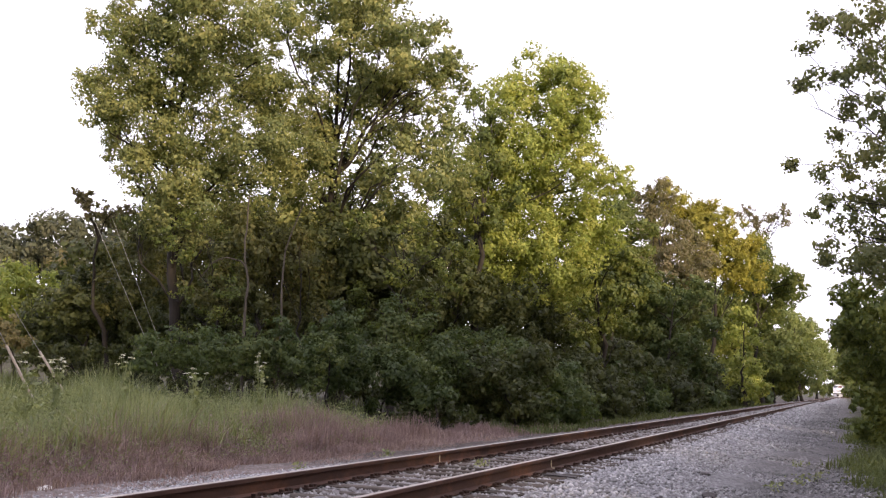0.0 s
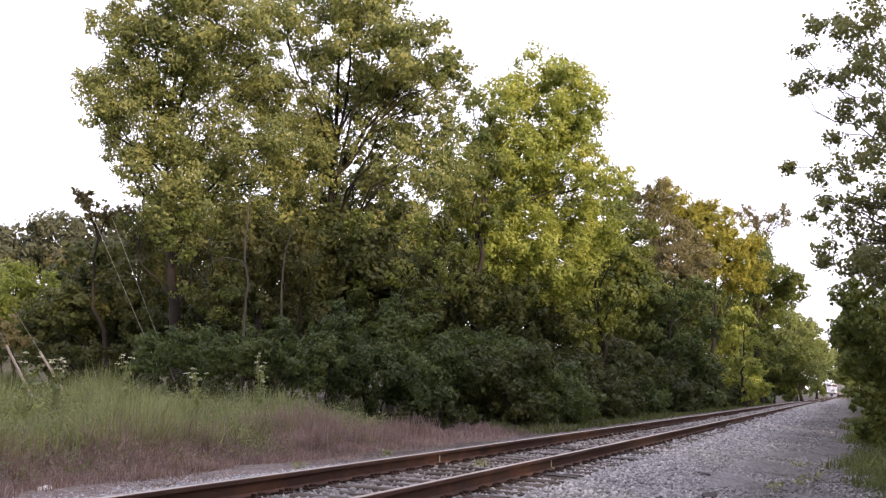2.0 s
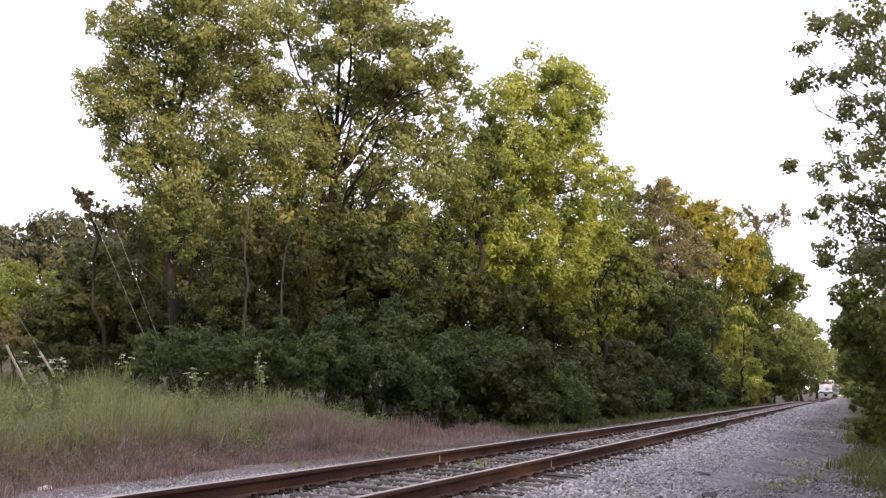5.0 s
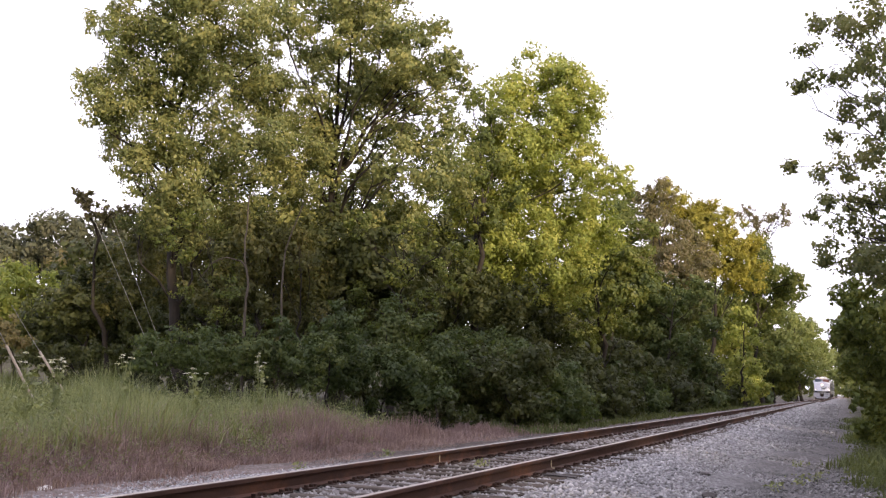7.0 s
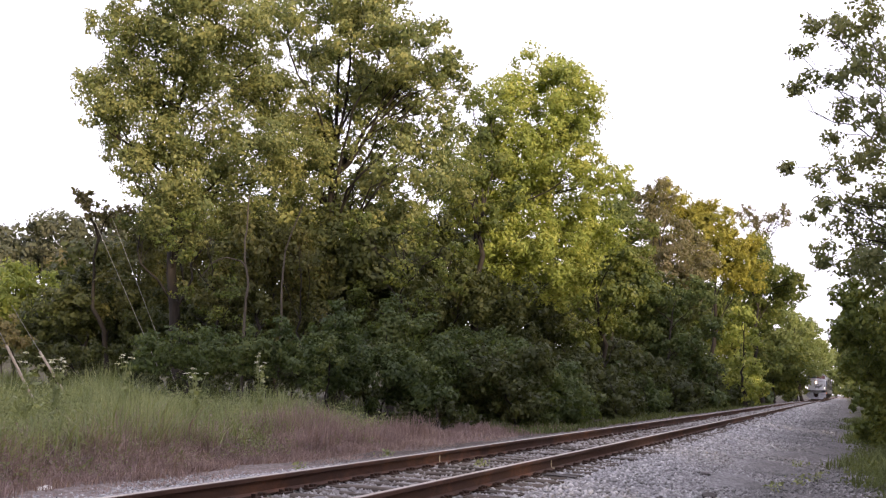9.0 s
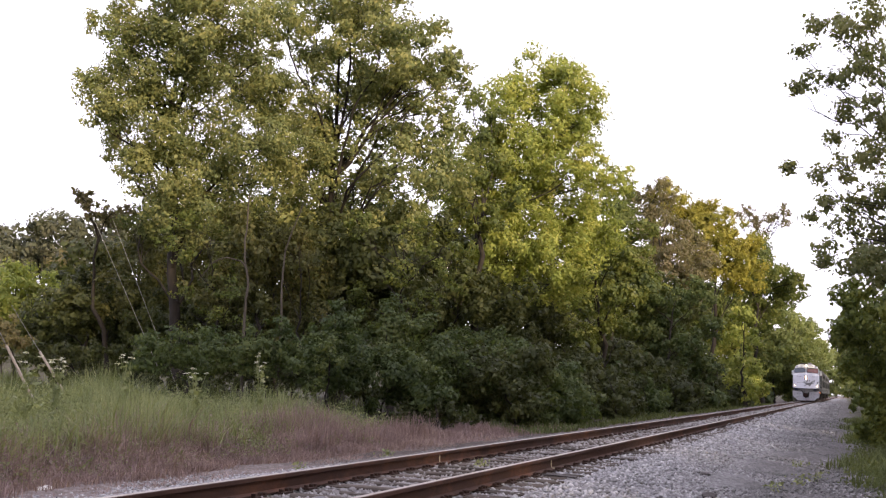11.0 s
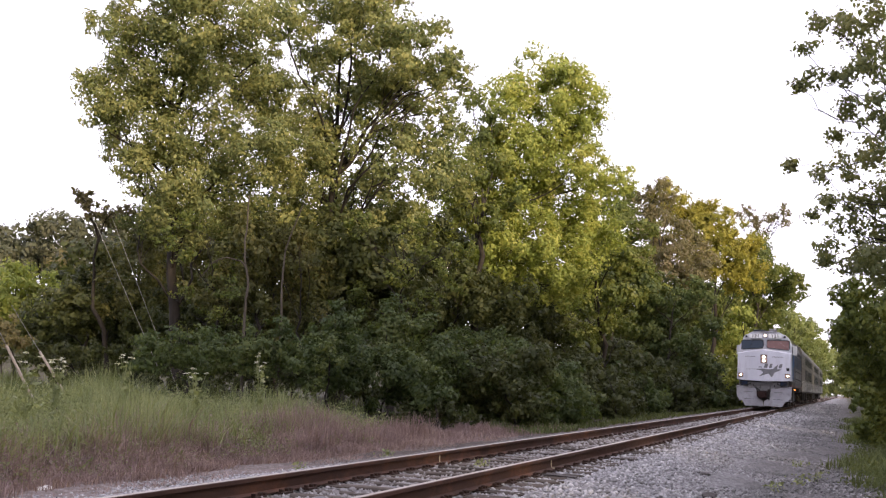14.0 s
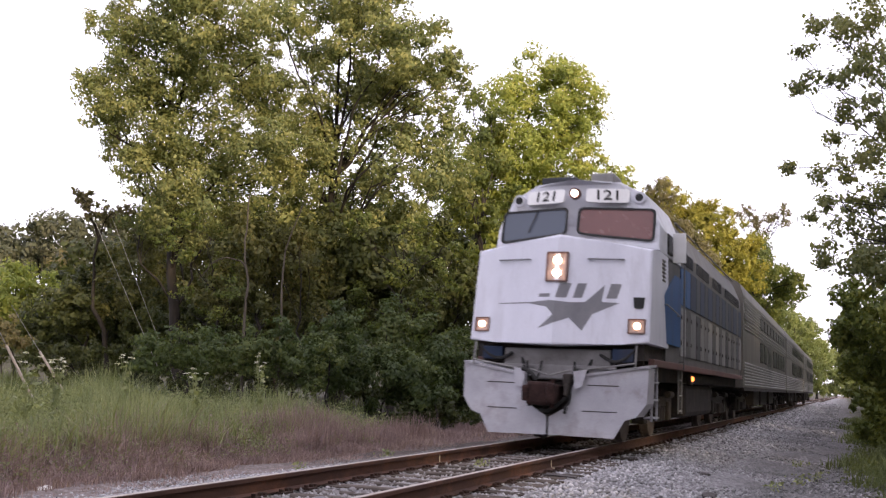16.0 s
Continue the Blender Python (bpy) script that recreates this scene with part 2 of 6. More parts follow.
def ground_material():
    """Gravel along the track, bare brown earth at its sides, leaf litter under the wood."""
    m, nt, bsdf = blank("trackside_ground")
    geo = nt.nodes.new("ShaderNodeNewGeometry")
    pos = geo.outputs["Position"]
    sep = nt.nodes.new("ShaderNodeSeparateXYZ")
    nt.links.new(pos, sep.inputs[0])
    side = sum_of(nt, "ADD", sep.outputs["X"], sum_of(nt, "MULTIPLY", sum_of(nt, "SUBTRACT", noise_of(nt, pos, 0.7, 5), 0.5), 2.4))
    vor = nt.nodes.new("ShaderNodeTexVoronoi")
    vor.inputs["Scale"].default_value = 22
    nt.links.new(pos, vor.inputs["Vector"])
    grey = ramp_of(nt, [(0.0, (0.05, 0.048, 0.05)), (0.4, (0.16, 0.156, 0.166)), (1.0, (0.34, 0.33, 0.34))])
    bw = nt.nodes.new("ShaderNodeRGBToBW")
    nt.links.new(vor.outputs["Color"], bw.inputs[0])
    nt.links.new(bw.outputs[0], grey.inputs[0])
    earth = ramp_of(nt, [(0.3, (0.085, 0.064, 0.060)), (0.5, (0.15, 0.120, 0.113)), (0.7, (0.30, 0.268, 0.268))])
    nt.links.new(noise_of(nt, pos, 9, 6, 0.75), earth.inputs[0])
    litter = ramp_of(nt, [(0.3, (0.025, 0.024, 0.014)), (0.7, (0.06, 0.055, 0.028))])
    nt.links.new(noise_of(nt, pos, 3, 6, 0.7), litter.inputs[0])

    def step(x0, x1):
        r = nt.nodes.new("ShaderNodeMapRange")
        r.inputs[1].default_value, r.inputs[2].default_value = x0, x1
        nt.links.new(side, r.inputs[0])
        return r.outputs[0]

    col = mixed(nt, step(-1.3, -2.2), grey.outputs[0], earth.outputs[0])
    soil = ramp_of(nt, [(0.35, (0.045, 0.04, 0.04)), (0.55, (0.10, 0.092, 0.095)), (0.7, (0.20, 0.19, 0.195))])
    nt.links.new(noise_of(nt, pos, 5, 6, 0.75), soil.inputs[0])
    col = mixed(nt, sum_of(nt, "MULTIPLY", step(2.4, 3.6), 0.85), col, soil.outputs[0])
    onward = nt.nodes.new("ShaderNodeMapRange")    # brown earth and shrub litter nearer the track further on, the shrubs' shade darkened in
    onward.inputs[1].default_value, onward.inputs[2].default_value = 13.0, 17.0
    nt.links.new(sep.outputs["Y"], onward.inputs[0])
    brown = ramp_of(nt, [(0.35, (0.032, 0.023, 0.020)), (0.65, (0.085, 0.064, 0.056))])
    nt.links.new(noise_of(nt, pos, 4, 6, 0.75), brown.inputs[0])
    col = mixed(nt, sum_of(nt, "MULTIPLY", step(-1.5, -2.3), onward.outputs[0]), col, brown.outputs[0])
    col = mixed(nt, step(-6.5, -8.0), col, litter.outputs[0])
    col = mixed(nt, step(4.6, 5.4), col, litter.outputs[0])
    nt.links.new(col, bsdf.inputs["Base Color"])
    bsdf.inputs["Roughness"].default_value = 0.95
    bp = nt.nodes.new("ShaderNodeBump")
    bp.inputs["Strength"].default_value, bp.inputs["Distance"].default_value = 0.8, 0.03
    nt.links.new(vor.outputs["Distance"], bp.inputs["Height"])
    nt.links.new(bp.outputs[0], bsdf.inputs["Normal"])
    return m


ballast_stone = ballast_material()
trackside_ground = ground_material()


# ---- mesh helpers ----
def mesh_of(name, verts, faces, mat, smooth=False):
    """A mesh from arrays: verts (n, 3), faces (m, k) with the same number of corners each."""
    verts, faces = np.asarray(verts, np.float32), np.asarray(faces, np.int32)
    me = bpy.data.meshes.new(name)
    me.vertices.add(len(verts))
    me.vertices.foreach_set("co", verts.ravel())
    me.loops.add(faces.size)
    me.loops.foreach_set("vertex_index", faces.ravel())
    me.polygons.add(len(faces))
    me.polygons.foreach_set("loop_start", np.arange(0, faces.size, faces.shape[1], dtype=np.int32))
    me.polygons.foreach_set("loop_total", np.full(len(faces), faces.shape[1], np.int32))
    if smooth:
        me.polygons.foreach_set("use_smooth", np.ones(len(faces), bool))
    me.update(calc_edges=True)
    me.materials.append(mat)
    return me


def part(name, bm, material, parent=None, label="", smooth=False):
    """Links a bmesh as one mesh object under a thing or a part."""
    me = bpy.data.meshes.new(name)
    bmesh.ops.recalc_face_normals(bm, faces=bm.faces)
    bm.to_mesh(me)
    bm.free()
    me.materials.append(material)
    if smooth:
        me.polygons.foreach_set("use_smooth", np.ones(len(me.polygons), bool))
    ob = new(name, me)
    ob.parent = parent
    return tagged(ob, label)


def thing(name, label, category, group="", kind="", at=(0, 0, 0)):
    ob = new(name)
    ob.location = at
    return tagged(ob, label, category, group, kind)


def box(bm, x0, x1, y0, y1, z0, z1, bevel=0.0):
    m = Matrix.Translation(((x0 + x1) / 2, (y0 + y1) / 2, (z0 + z1) / 2)) @ Matrix.Diagonal((abs(x1 - x0), abs(y1 - y0), abs(z1 - z0), 1))
    vs = bmesh.ops.create_cube(bm, size=1, matrix=m)["verts"]
    if bevel:
        bmesh.ops.bevel(bm, geom=list({e for v in vs for e in v.link_edges}), offset=bevel, segments=2, affect="EDGES", profile=0.5)
    return bm


def rod(bm, a, b, r0, r1=None, sides=10):
    """A capped, tapered rod from a to b."""
    a, b = Vector(a), Vector(b)
    m = Matrix.Translation((a + b) / 2) @ (b - a).to_track_quat("Z", "Y").to_matrix().to_4x4()
    bmesh.ops.create_cone(bm, cap_ends=True, segments=sides, radius1=r0, radius2=r0 if r1 is None else r1, depth=(b - a).length, matrix=m)
    return bm


def loft(bm, rings, close=True, caps=True):
    """Skin over rings of equally many points."""
    made = [[bm.verts.new(p) for p in ring] for ring in rings]
    n = len(rings[0])
    for a, b in zip(made, made[1:]):
        for i in range(n if close else n - 1):
            bm.faces.new((a[i], a[(i + 1) % n], b[(i + 1) % n], b[i]))
    if caps:
        bm.faces.new(made[0])
        bm.faces.new(made[-1])
    return bm


def B():
    return bmesh.new()


rng = np.random.default_rng(7)


# ---- the line of the track ----
def bend(y):
    """Sideways shift of the track, which is straight and then bends away to +x."""
    return np.where(np.asarray(y) > 300, 2.0e-4 * (np.asarray(y) - 300.0) ** 2, 0.0)


def ground_height(x, y):
    x, y = np.asarray(x, float), np.asarray(y, float)
    u = x - bend(y)
    z = np.interp(u, [-60, -12, -7, -4.6, -3.2, -1.7, 1.7, 2.7, 4.6, 6, 60], [-0.8, -0.55, -0.5, -0.55, -0.42, -0.205, -0.205, -0.33, -0.42, -0.4, -0.6])
    far = np.hypot(x, y)
    hill = np.clip((far - 105) / 110, 0, 1) * np.clip((-x - 50) / 60, 0, 1)
    return z + 15 * hill * hill * (3 - 2 * hill)


def build_ground():
    xs = np.unique(np.round(np.concatenate([np.linspace(-3000, -260, 8), np.linspace(-260, -14, 32), np.linspace(-14, -5, 37), np.linspace(-5, 6, 111), np.linspace(6, 40, 20), np.linspace(40, 3000, 9)]), 3))
    ys = np.unique(np.round(np.concatenate([np.linspace(-3000, -60, 7), np.linspace(-60, 6, 12), np.linspace(6, 34, 130), np.linspace(34, 90, 60), np.linspace(90, 500, 60), np.linspace(500, 4000, 10)]), 3))
    X, Y = np.meshgrid(xs, ys)
    Z = ground_height(X, Y)
    near = (np.abs(X) < 14) & (Y > 4) & (Y < 95)
    bump = rng.normal(0, 0.012, X.shape) + 0.05 * np.sin(X * 1.7 + Y * 0.6) * np.sin(Y * 0.9 - X * 0.3) * (np.abs(X) > 2.6)
    Z = Z + np.where(near, bump, 0)
    nx, ny = len(xs), len(ys)
    i = (np.arange(ny - 1)[:, None] * nx + np.arange(nx - 1)[None]).ravel()
    ob = new("ground", mesh_of("ground", np.stack([X, Y, Z], -1).reshape(-1, 3), np.stack([i, i + 1, i + nx + 1, i + nx], 1), trackside_ground, True))
    tagged(ob, "gravel, bare brown earth and leaf litter along the railway", "ground", kind="structure")


build_ground()


def scatter_stones():
    """Loose stones of the ballast."""
    unit = np.array([(1, 0, 0), (-1, 0, 0), (0, 1, 0), (0, -1, 0), (0, 0, 1), (0, 0, -1)], float)
    tri = np.array([(0, 2, 4), (2, 1, 4), (1, 3, 4), (3, 0, 4), (2, 0, 5), (1, 2, 5), (3, 1, 5), (0, 3, 5)])
    sets = []
    for n, x0, x1, y0, y1, s in ((25000, -2.3, 3.6, 8, 20, 0.022), (13500, -2.2, 3.8, 20, 36, 0.029), (9000, -2.4, 4.2, 36, 75, 0.045), (9000, -2.4, 4.0, 75, 160, 0.065), (7500, -5.0, -2.0, 7, 28, 0.016), (4000, 3.2, 5.0, 11, 34, 0.022)):
        x, y = rng.uniform(x0, x1, n), y0 + (y1 - y0) * rng.random(n) ** 1.25
        size = s * np.clip(rng.lognormal(0, 0.33, n), 0.4, 1.8)
        z = ground_height(x, y) + size * rng.uniform(-0.1, 0.5, n)
        q = rng.normal(size=(n, 6, 3)) * 0.28 + unit
        ang = rng.uniform(0, 6.28, n)
        c, d = np.cos(ang)[:, None], np.sin(ang)[:, None]
        q = np.stack([q[..., 0] * c - q[..., 1] * d, q[..., 0] * d + q[..., 1] * c, q[..., 2] * 0.75], -1)
        sets.append(q * size[:, None, None] + np.stack([x, y, z], 1)[:, None])
    v = np.concatenate(sets)
    f = (np.arange(len(v))[:, None, None] * 6 + tri[None]).reshape(-1, 3)
    ob = new("ballast", mesh_of("ballast", v.reshape(-1, 3), f, ballast_stone))
    tagged(ob, "loose light grey crushed-stone ballast round the ties", "gravel", kind="stuff")


scatter_stones()


# ---- trees ----
def leaves_mesh(name, centres, length, mat, outward=None, slim=0.30):
    """One folded four-cornered leaf at each centre, facing roughly outward, its tip hanging."""
    n = len(centres)
    L = length * rng.lognormal(0, 0.25, n)[:, None]
    k = rng.normal(size=(n, 3)) * 0.55 + (0, 0, 0.25)
    if outward is not None:
        k = k + outward
    k /= np.linalg.norm(k, axis=1)[:, None] + 1e-9
    d = rng.normal(size=(n, 3)) + (0, 0, -0.5)
    d -= k * (d * k).sum(1)[:, None]
    d /= np.linalg.norm(d, axis=1)[:, None] + 1e-9
    s = np.cross(d, k)
    w = L * slim
    v = np.stack([centres - d * L / 2, centres + s * w - k * w * 0.3 - d * L * 0.05, centres + d * L / 2, centres - s * w - k * w * 0.3 - d * L * 0.05], 1)
    i = np.arange(n)[:, None] * 4
    f = np.concatenate([i + (0, 2, 1), i + (0, 3, 2)])
    return mesh_of(name, v.reshape(-1, 3), f, mat)


def tube(points, radii, sides=7):
    """Vertices and faces of a bent, tapered branch."""
    p, r = np.asarray(points, float), np.asarray(radii, float)
    t = np.gradient(p, axis=0)
    t /= np.linalg.norm(t, axis=1)[:, None] + 1e-9
    a = np.cross(t, (0.31, 0.77, 0.15))
    a /= np.linalg.norm(a, axis=1)[:, None] + 1e-9
    b = np.cross(t, a)
    th = np.linspace(0, 2 * np.pi, sides, endpoint=False)
    v = p[:, None] + r[:, None, None] * (a[:, None] * np.cos(th)[None, :, None] + b[:, None] * np.sin(th)[None, :, None])
    k, j = np.meshgrid(np.arange(len(p) - 1), np.arange(sides), indexing="ij")
    f = np.stack([k * sides + j, k * sides + (j + 1) % sides, (k + 1) * sides + (j + 1) % sides, (k + 1) * sides + j], -1).reshape(-1, 4)
    return v.reshape(-1, 3), f


def bent(a, b, n, wob, sag=0.0):
    """A wobbling line from a to b that first rises and then levels out."""
    u = np.linspace(0, 1, n)[:, None]
    a, b = np.asarray(a, float), np.asarray(b, float)
    l = np.linalg.norm(b - a)
    w = np.cumsum(rng.normal(0, wob * l / n, (n, 3)), 0) * np.sin(np.pi * u)
    return a + (b - a) * u + w + np.array([0, 0, 1]) * sag * l * np.sin(np.pi * u)


def tree(name, label, base, mat, leaf, cover, limbs, lobes, airy=0.0, wood=None, group="", category="tree", head=None):
    """A tapered trunk, limbs into each lobe of the crown, twigs, and a crown of single leaves in clumps."""
    wood = wood or bark
    lobes = np.array(lobes, float)
    bx, by = base
    gz = float(ground_height(bx, by))
    low, top = lobes[:, 2].min(), (lobes[:, 2] + lobes[:, 3]).max()
    bush = top < 5.5
    root = thing(name, label, category, group, at=(bx, by, gz))
    o = np.array([bx, by, gz])
    mid = (lobes[:, :3] * lobes[:, 3:] ** 2).sum(0) / (lobes[:, 3] ** 2).sum()
    crown_top = np.array([mid[0], mid[1], gz + (top - gz) * 0.82])
    if head:
        crown_top = np.array(head, float)
    girth = (0.05 + 0.0115 * (top - gz)) if not bush else 0.04
    if airy > 0.4:
        girth *= 0.5
    stem = bent((0, 0, -0.15), crown_top - o, 14, 0.25)
    V, F, at = [], [], 0

    def put(pts, rad, sides=7):
        nonlocal at
        v, f = tube(pts, rad, sides)
        V.append(v)
        F.append(f + at)
        at += len(v)

    bole, rings = tube(stem, np.linspace(girth, girth * 0.12, 14) * (1 + 0.6 * np.exp(-np.linspace(0, 14, 14))), 8)
    tips = []
    for x, y, z, r in lobes:
        c = np.array([x, y, z]) - o
        k = int(np.clip((c[2] - 0.9 * r) / max(0.1, stem[-1, 2]) * 13 - rng.uniform(0.5, 2.5), 1, 12))
        b = bent(stem[k], c, 9, 0.3, 0.06)
        put(b, np.linspace(girth * 0.24, girth * 0.06, 9), 5)
        for _ in range(limbs):
            d = rng.normal(size=3)
            e = c + d / np.linalg.norm(d) * r * rng.uniform(0.7, 1.0)
            put(bent(b[rng.integers(4, 9)], e, 6, 0.35), np.linspace(girth * 0.075, girth * 0.02, 6), 3)
            tips.append(e)
    trunk = tagged(new("trunk", mesh_of("trunk", bole, rings, wood, True)), "tapered trunk")
    trunk.parent = root
    tagged(new("branchwork", mesh_of("branchwork", np.concatenate(V), np.concatenate(F), wood, True)), "limbs and twigs", kind="stuff").parent = trunk
    area = 0.5 * leaf * leaf * 0.6
    pts, nor = [], []
    for x, y, z, r in lobes:
        puff = np.clip(0.26 * r, 0.10, 0.50) * min(2.4, max(1.0, leaf / 0.22)) * (1 + airy)
        m = max(5, int(cover * 1.5 * (r / puff) ** 2))
        d = rng.normal(size=(m, 3))
        d /= np.linalg.norm(d, axis=1)[:, None]
        cc = d * (r * rng.random(m) ** 0.4)[:, None] * (1, 1, 0.95) + (x, y, z)
        own = puff * rng.uniform(0.55, 1.25, m)
        num = np.maximum(3, (2.1 / (1 + 2.2 * airy) * math.pi * own ** 2 / area * rng.uniform(0.6, 1.2, m))).astype(int)
        total = int(num.sum())
        g = rng.normal(size=(total, 3))
        g /= np.linalg.norm(g, axis=1)[:, None]
        rad = np.repeat(own, num) * (0.35 + 0.75 * rng.random(total) ** 0.7)
        rad *= 1 + 0.25 * np.sin(3 * g[:, 0] + 5 * g[:, 2] + np.repeat(rng.uniform(0, 6, m), num))
        pts.append(np.repeat(cc, num, 0) + g * rad[:, None] * (1.08, 1.08, 0.9))
        nor.append(g + np.repeat(d, num, 0) * 0.5)
    pts, nor = np.concatenate(pts), np.concatenate(nor)
    keep = pts[:, 2] > ground_height(pts[:, 0], pts[:, 1]) + 0.05
    crown = new("crown", leaves_mesh("crown", pts[keep] - o, leaf, mat, nor[keep]))
    crown.parent = root
    return root


def shading_wood():
    """The wood on the other side of the path goes on beside, ahead of and behind the viewer. Mostly unseen, it is added
    to shade the train and the low growth.
    """
    spots = [(14.2 + 2.0 * ((i * 7) % 3), -58 + i * 5.6, 3.0, 0.9) for i in range(44) if i % 5 != 3 or i < 16]
    spots += [(-14 + i * 6.0, -46 - 4 * (i % 2), 3.3, 0.9) for i in range(5)]
    spots += [(17.0 + 2.0 * (i % 3) + float(bend(195 + 12 * i)), 195.0 + 12 * i, 3.3, 0.9) for i in range(16)]
    spots += [(11.4 + 0.5 * (i % 2) + 0.016 * (15 * i) + float(bend(84 + 15 * i)), 84.0 + 15 * i, 3.1, 0.55) for i in range(16)]
    spots += [(11.8 + 0.4 * (i % 2), 38.0 + 11 * i, 3.1, 0.55) for i in range(4)]
    for x, y, r, leaf in spots:
        # Heights set how far up the opposite crowns the shade reaches.
        h = (14.8 if y < 20 else 13.2 if y < 34 else 11.5 if leaf > 0.6 else 9.5) + 2.0 * math.sin(i_of(x, y))
        lobes = [(x + 1.9 * math.cos(a), y + 1.9 * math.sin(a), h * f, r) for a, f in ((0.3, 0.22), (3.2, 0.3), (5.4, 0.5), (1.6, 0.55), (3.6, 0.72), (0.4, 0.82))]
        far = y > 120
        tree("trackside_tree", "haze-paled green tree in the wood far along the path" if far else "dense green tree added beside the gravel path to cast shade", (x, y), leaf_far_haze if far else leaf_green, leaf, 1.5 if y < 60 else 1.0, 0, lobes, 0.25 if y < 60 else 0.5)


def i_of(x, y):
    return 0.7 * x + 0.31 * y



# ---- the wood and the trackside trees ----
swaying_ash = tree("tall_ash", "tall green ash tree with an open uneven crown", (-19.6, 34.4), leaf_mid, 0.125, 1.55, 7, [
    (-18.8, 30.8, 13.8, 2.31), (-19.6, 29.5, 13.1, 1.13), (-20.9, 31.0, 11.6, 1.53), (-20.7, 29.9, 10.4, 0.91), (-17.0, 31.2, 13.3, 1.95), (-19.6, 32.2, 11.2, 2.39), (-22.3, 33.8, 10.1, 1.39), (-18.8, 34.8, 12.8, 2.27), (-17.0, 35.7, 12.7, 1.78), (-19.5, 31.9, 8.3, 1.64), (-18.9, 34.2, 8.9, 1.97), (-16.6, 32.3, 14.5, 1.53), (-16.4, 33.4, 9.8, 1.66), (-17.6, 30.0, 15.5, 2.03), (-18.8, 32.7, 6.7, 1.54), (-19.1, 36.7, 7.8, 1.56), (-16.8, 37.1, 9.5, 1.55), (-21.7, 34.1, 7.4, 1.26), (-22.2, 31.0, 11.9, 0.65), (-22.8, 32.0, 14.5, 0.76), (-22.7, 33.0, 10.8, 0.68), (-20.0, 31.0, 8.5, 0.67), (-21.8, 32.0, 12.7, 0.75), (-15.7, 32.0, 12.4, 0.63)], 0.16, head=(-20.2, 33.0, 14.9))
swaying_hickory = tree("tall_hickory", "tall broad-leaved tree with a forked dark trunk", (-15.8, 40.2), leaf_mid, 0.16, 1.22, 5, [
    (-16.8, 38.5, 16.0, 2.17), (-13.0, 37.2, 15.0, 2.43), (-11.9, 38.7, 14.2, 1.69), (-11.4, 40.7, 14.0, 1.08), (-15.6, 39.7, 13.2, 2.32), (-14.1, 41.2, 12.8, 2.09), (-17.8, 39.8, 11.8, 1.80), (-12.3, 38.6, 9.6, 1.93), (-16.9, 39.3, 9.4, 2.03), (-15.3, 40.8, 7.9, 2.34), (-18.4, 38.2, 7.5, 2.00), (-11.2, 39.0, 11.5, 1.29), (-14.1, 37.1, 18.0, 2.85), (-16.3, 34.8, 15.2, 1.25), (-12.0, 43.1, 10.5, 1.56), (-18.4, 40.4, 7.1, 1.67), (-13.7, 40.9, 7.6, 1.90), (-15.4, 38.9, 5.9, 1.71), (-15.4, 40.3, 14.9, 2.08), (-16.1, 39.2, 10.6, 1.49), (-15.2, 41.5, 10.5, 1.26), (-11.7, 40.0, 15.9, 0.59), (-11.3, 41.0, 15.0, 0.55), (-11.3, 42.0, 14.1, 0.50), (-11.3, 40.0, 12.5, 0.58), (-12.5, 41.0, 14.4, 0.60), (-18.7, 42.0, 16.3, 0.70), (-17.9, 40.0, 13.5, 0.66)], 0.12, head=(-15.9, 39.0, 16.4))
swaying_leaner = tree("leaning_tree", "yellow-green tree with a leaning trunk and drooping leaves", (-16.7, 54.0), leaf_yellowgreen, 0.18, 1.65, 9, [
    (-11.7, 55.3, 17.9, 2.13), (-9.7, 54.0, 16.9, 2.23), (-8.6, 54.1, 15.3, 1.70), (-13.0, 53.7, 16.6, 1.57), (-11.2, 53.9, 13.9, 2.92), (-8.2, 53.2, 12.7, 1.49), (-12.5, 53.2, 11.6, 2.72), (-10.8, 57.0, 11.0, 3.22), (-13.3, 51.8, 8.6, 2.32), (-10.4, 52.8, 8.0, 2.32), (-9.0, 56.6, 9.3, 2.10), (-13.0, 52.4, 13.7, 2.03), (-15.1, 53.7, 11.8, 1.92), (-7.1, 55.5, 12.2, 1.03), (-16.2, 52.5, 9.4, 2.06), (-13.9, 57.8, 7.5, 2.19), (-9.5, 54.1, 6.5, 1.68)], 0.1)
tree("woodland_tree", "mid-green woodland tree with a dense crown", (-11.6, 78.4), leaf_green, 0.25, 1.90, 8, [
    (-12.1, 76.5, 14.7, 2.12), (-10.7, 75.9, 12.0, 2.55), (-13.1, 78.4, 9.8, 2.88), (-10.2, 76.9, 8.8, 2.56), (-13.6, 76.8, 7.0, 2.59), (-11.1, 79.8, 6.0, 2.65)])
tree("thinning_tree", "tree with thin greyish-pink autumn foliage and bare branches", (-11.2, 90.6), leaf_brown, 0.25, 1.10, 12, [
    (-11.5, 88.3, 15.8, 2.15), (-10.8, 90.2, 13.6, 3.26), (-9.2, 92.6, 13.4, 3.04), (-7.6, 88.2, 10.9, 2.88), (-9.9, 87.8, 9.9, 2.63), (-10.4, 87.6, 17.4, 1.59)])
tree("autumn_tree", "tree turning yellow at the edge of the wood", (-6.9, 103.4), leaf_yellow, 0.27, 1.90, 8, [
    (-10.0, 103.2, 17.9, 2.47), (-7.5, 102.8, 16.9, 2.74), (-5.2, 101.0, 15.0, 2.49), (-4.7, 101.9, 12.4, 2.38), (-7.5, 100.5, 13.9, 2.67), (-11.6, 100.8, 19.5, 1.95)])
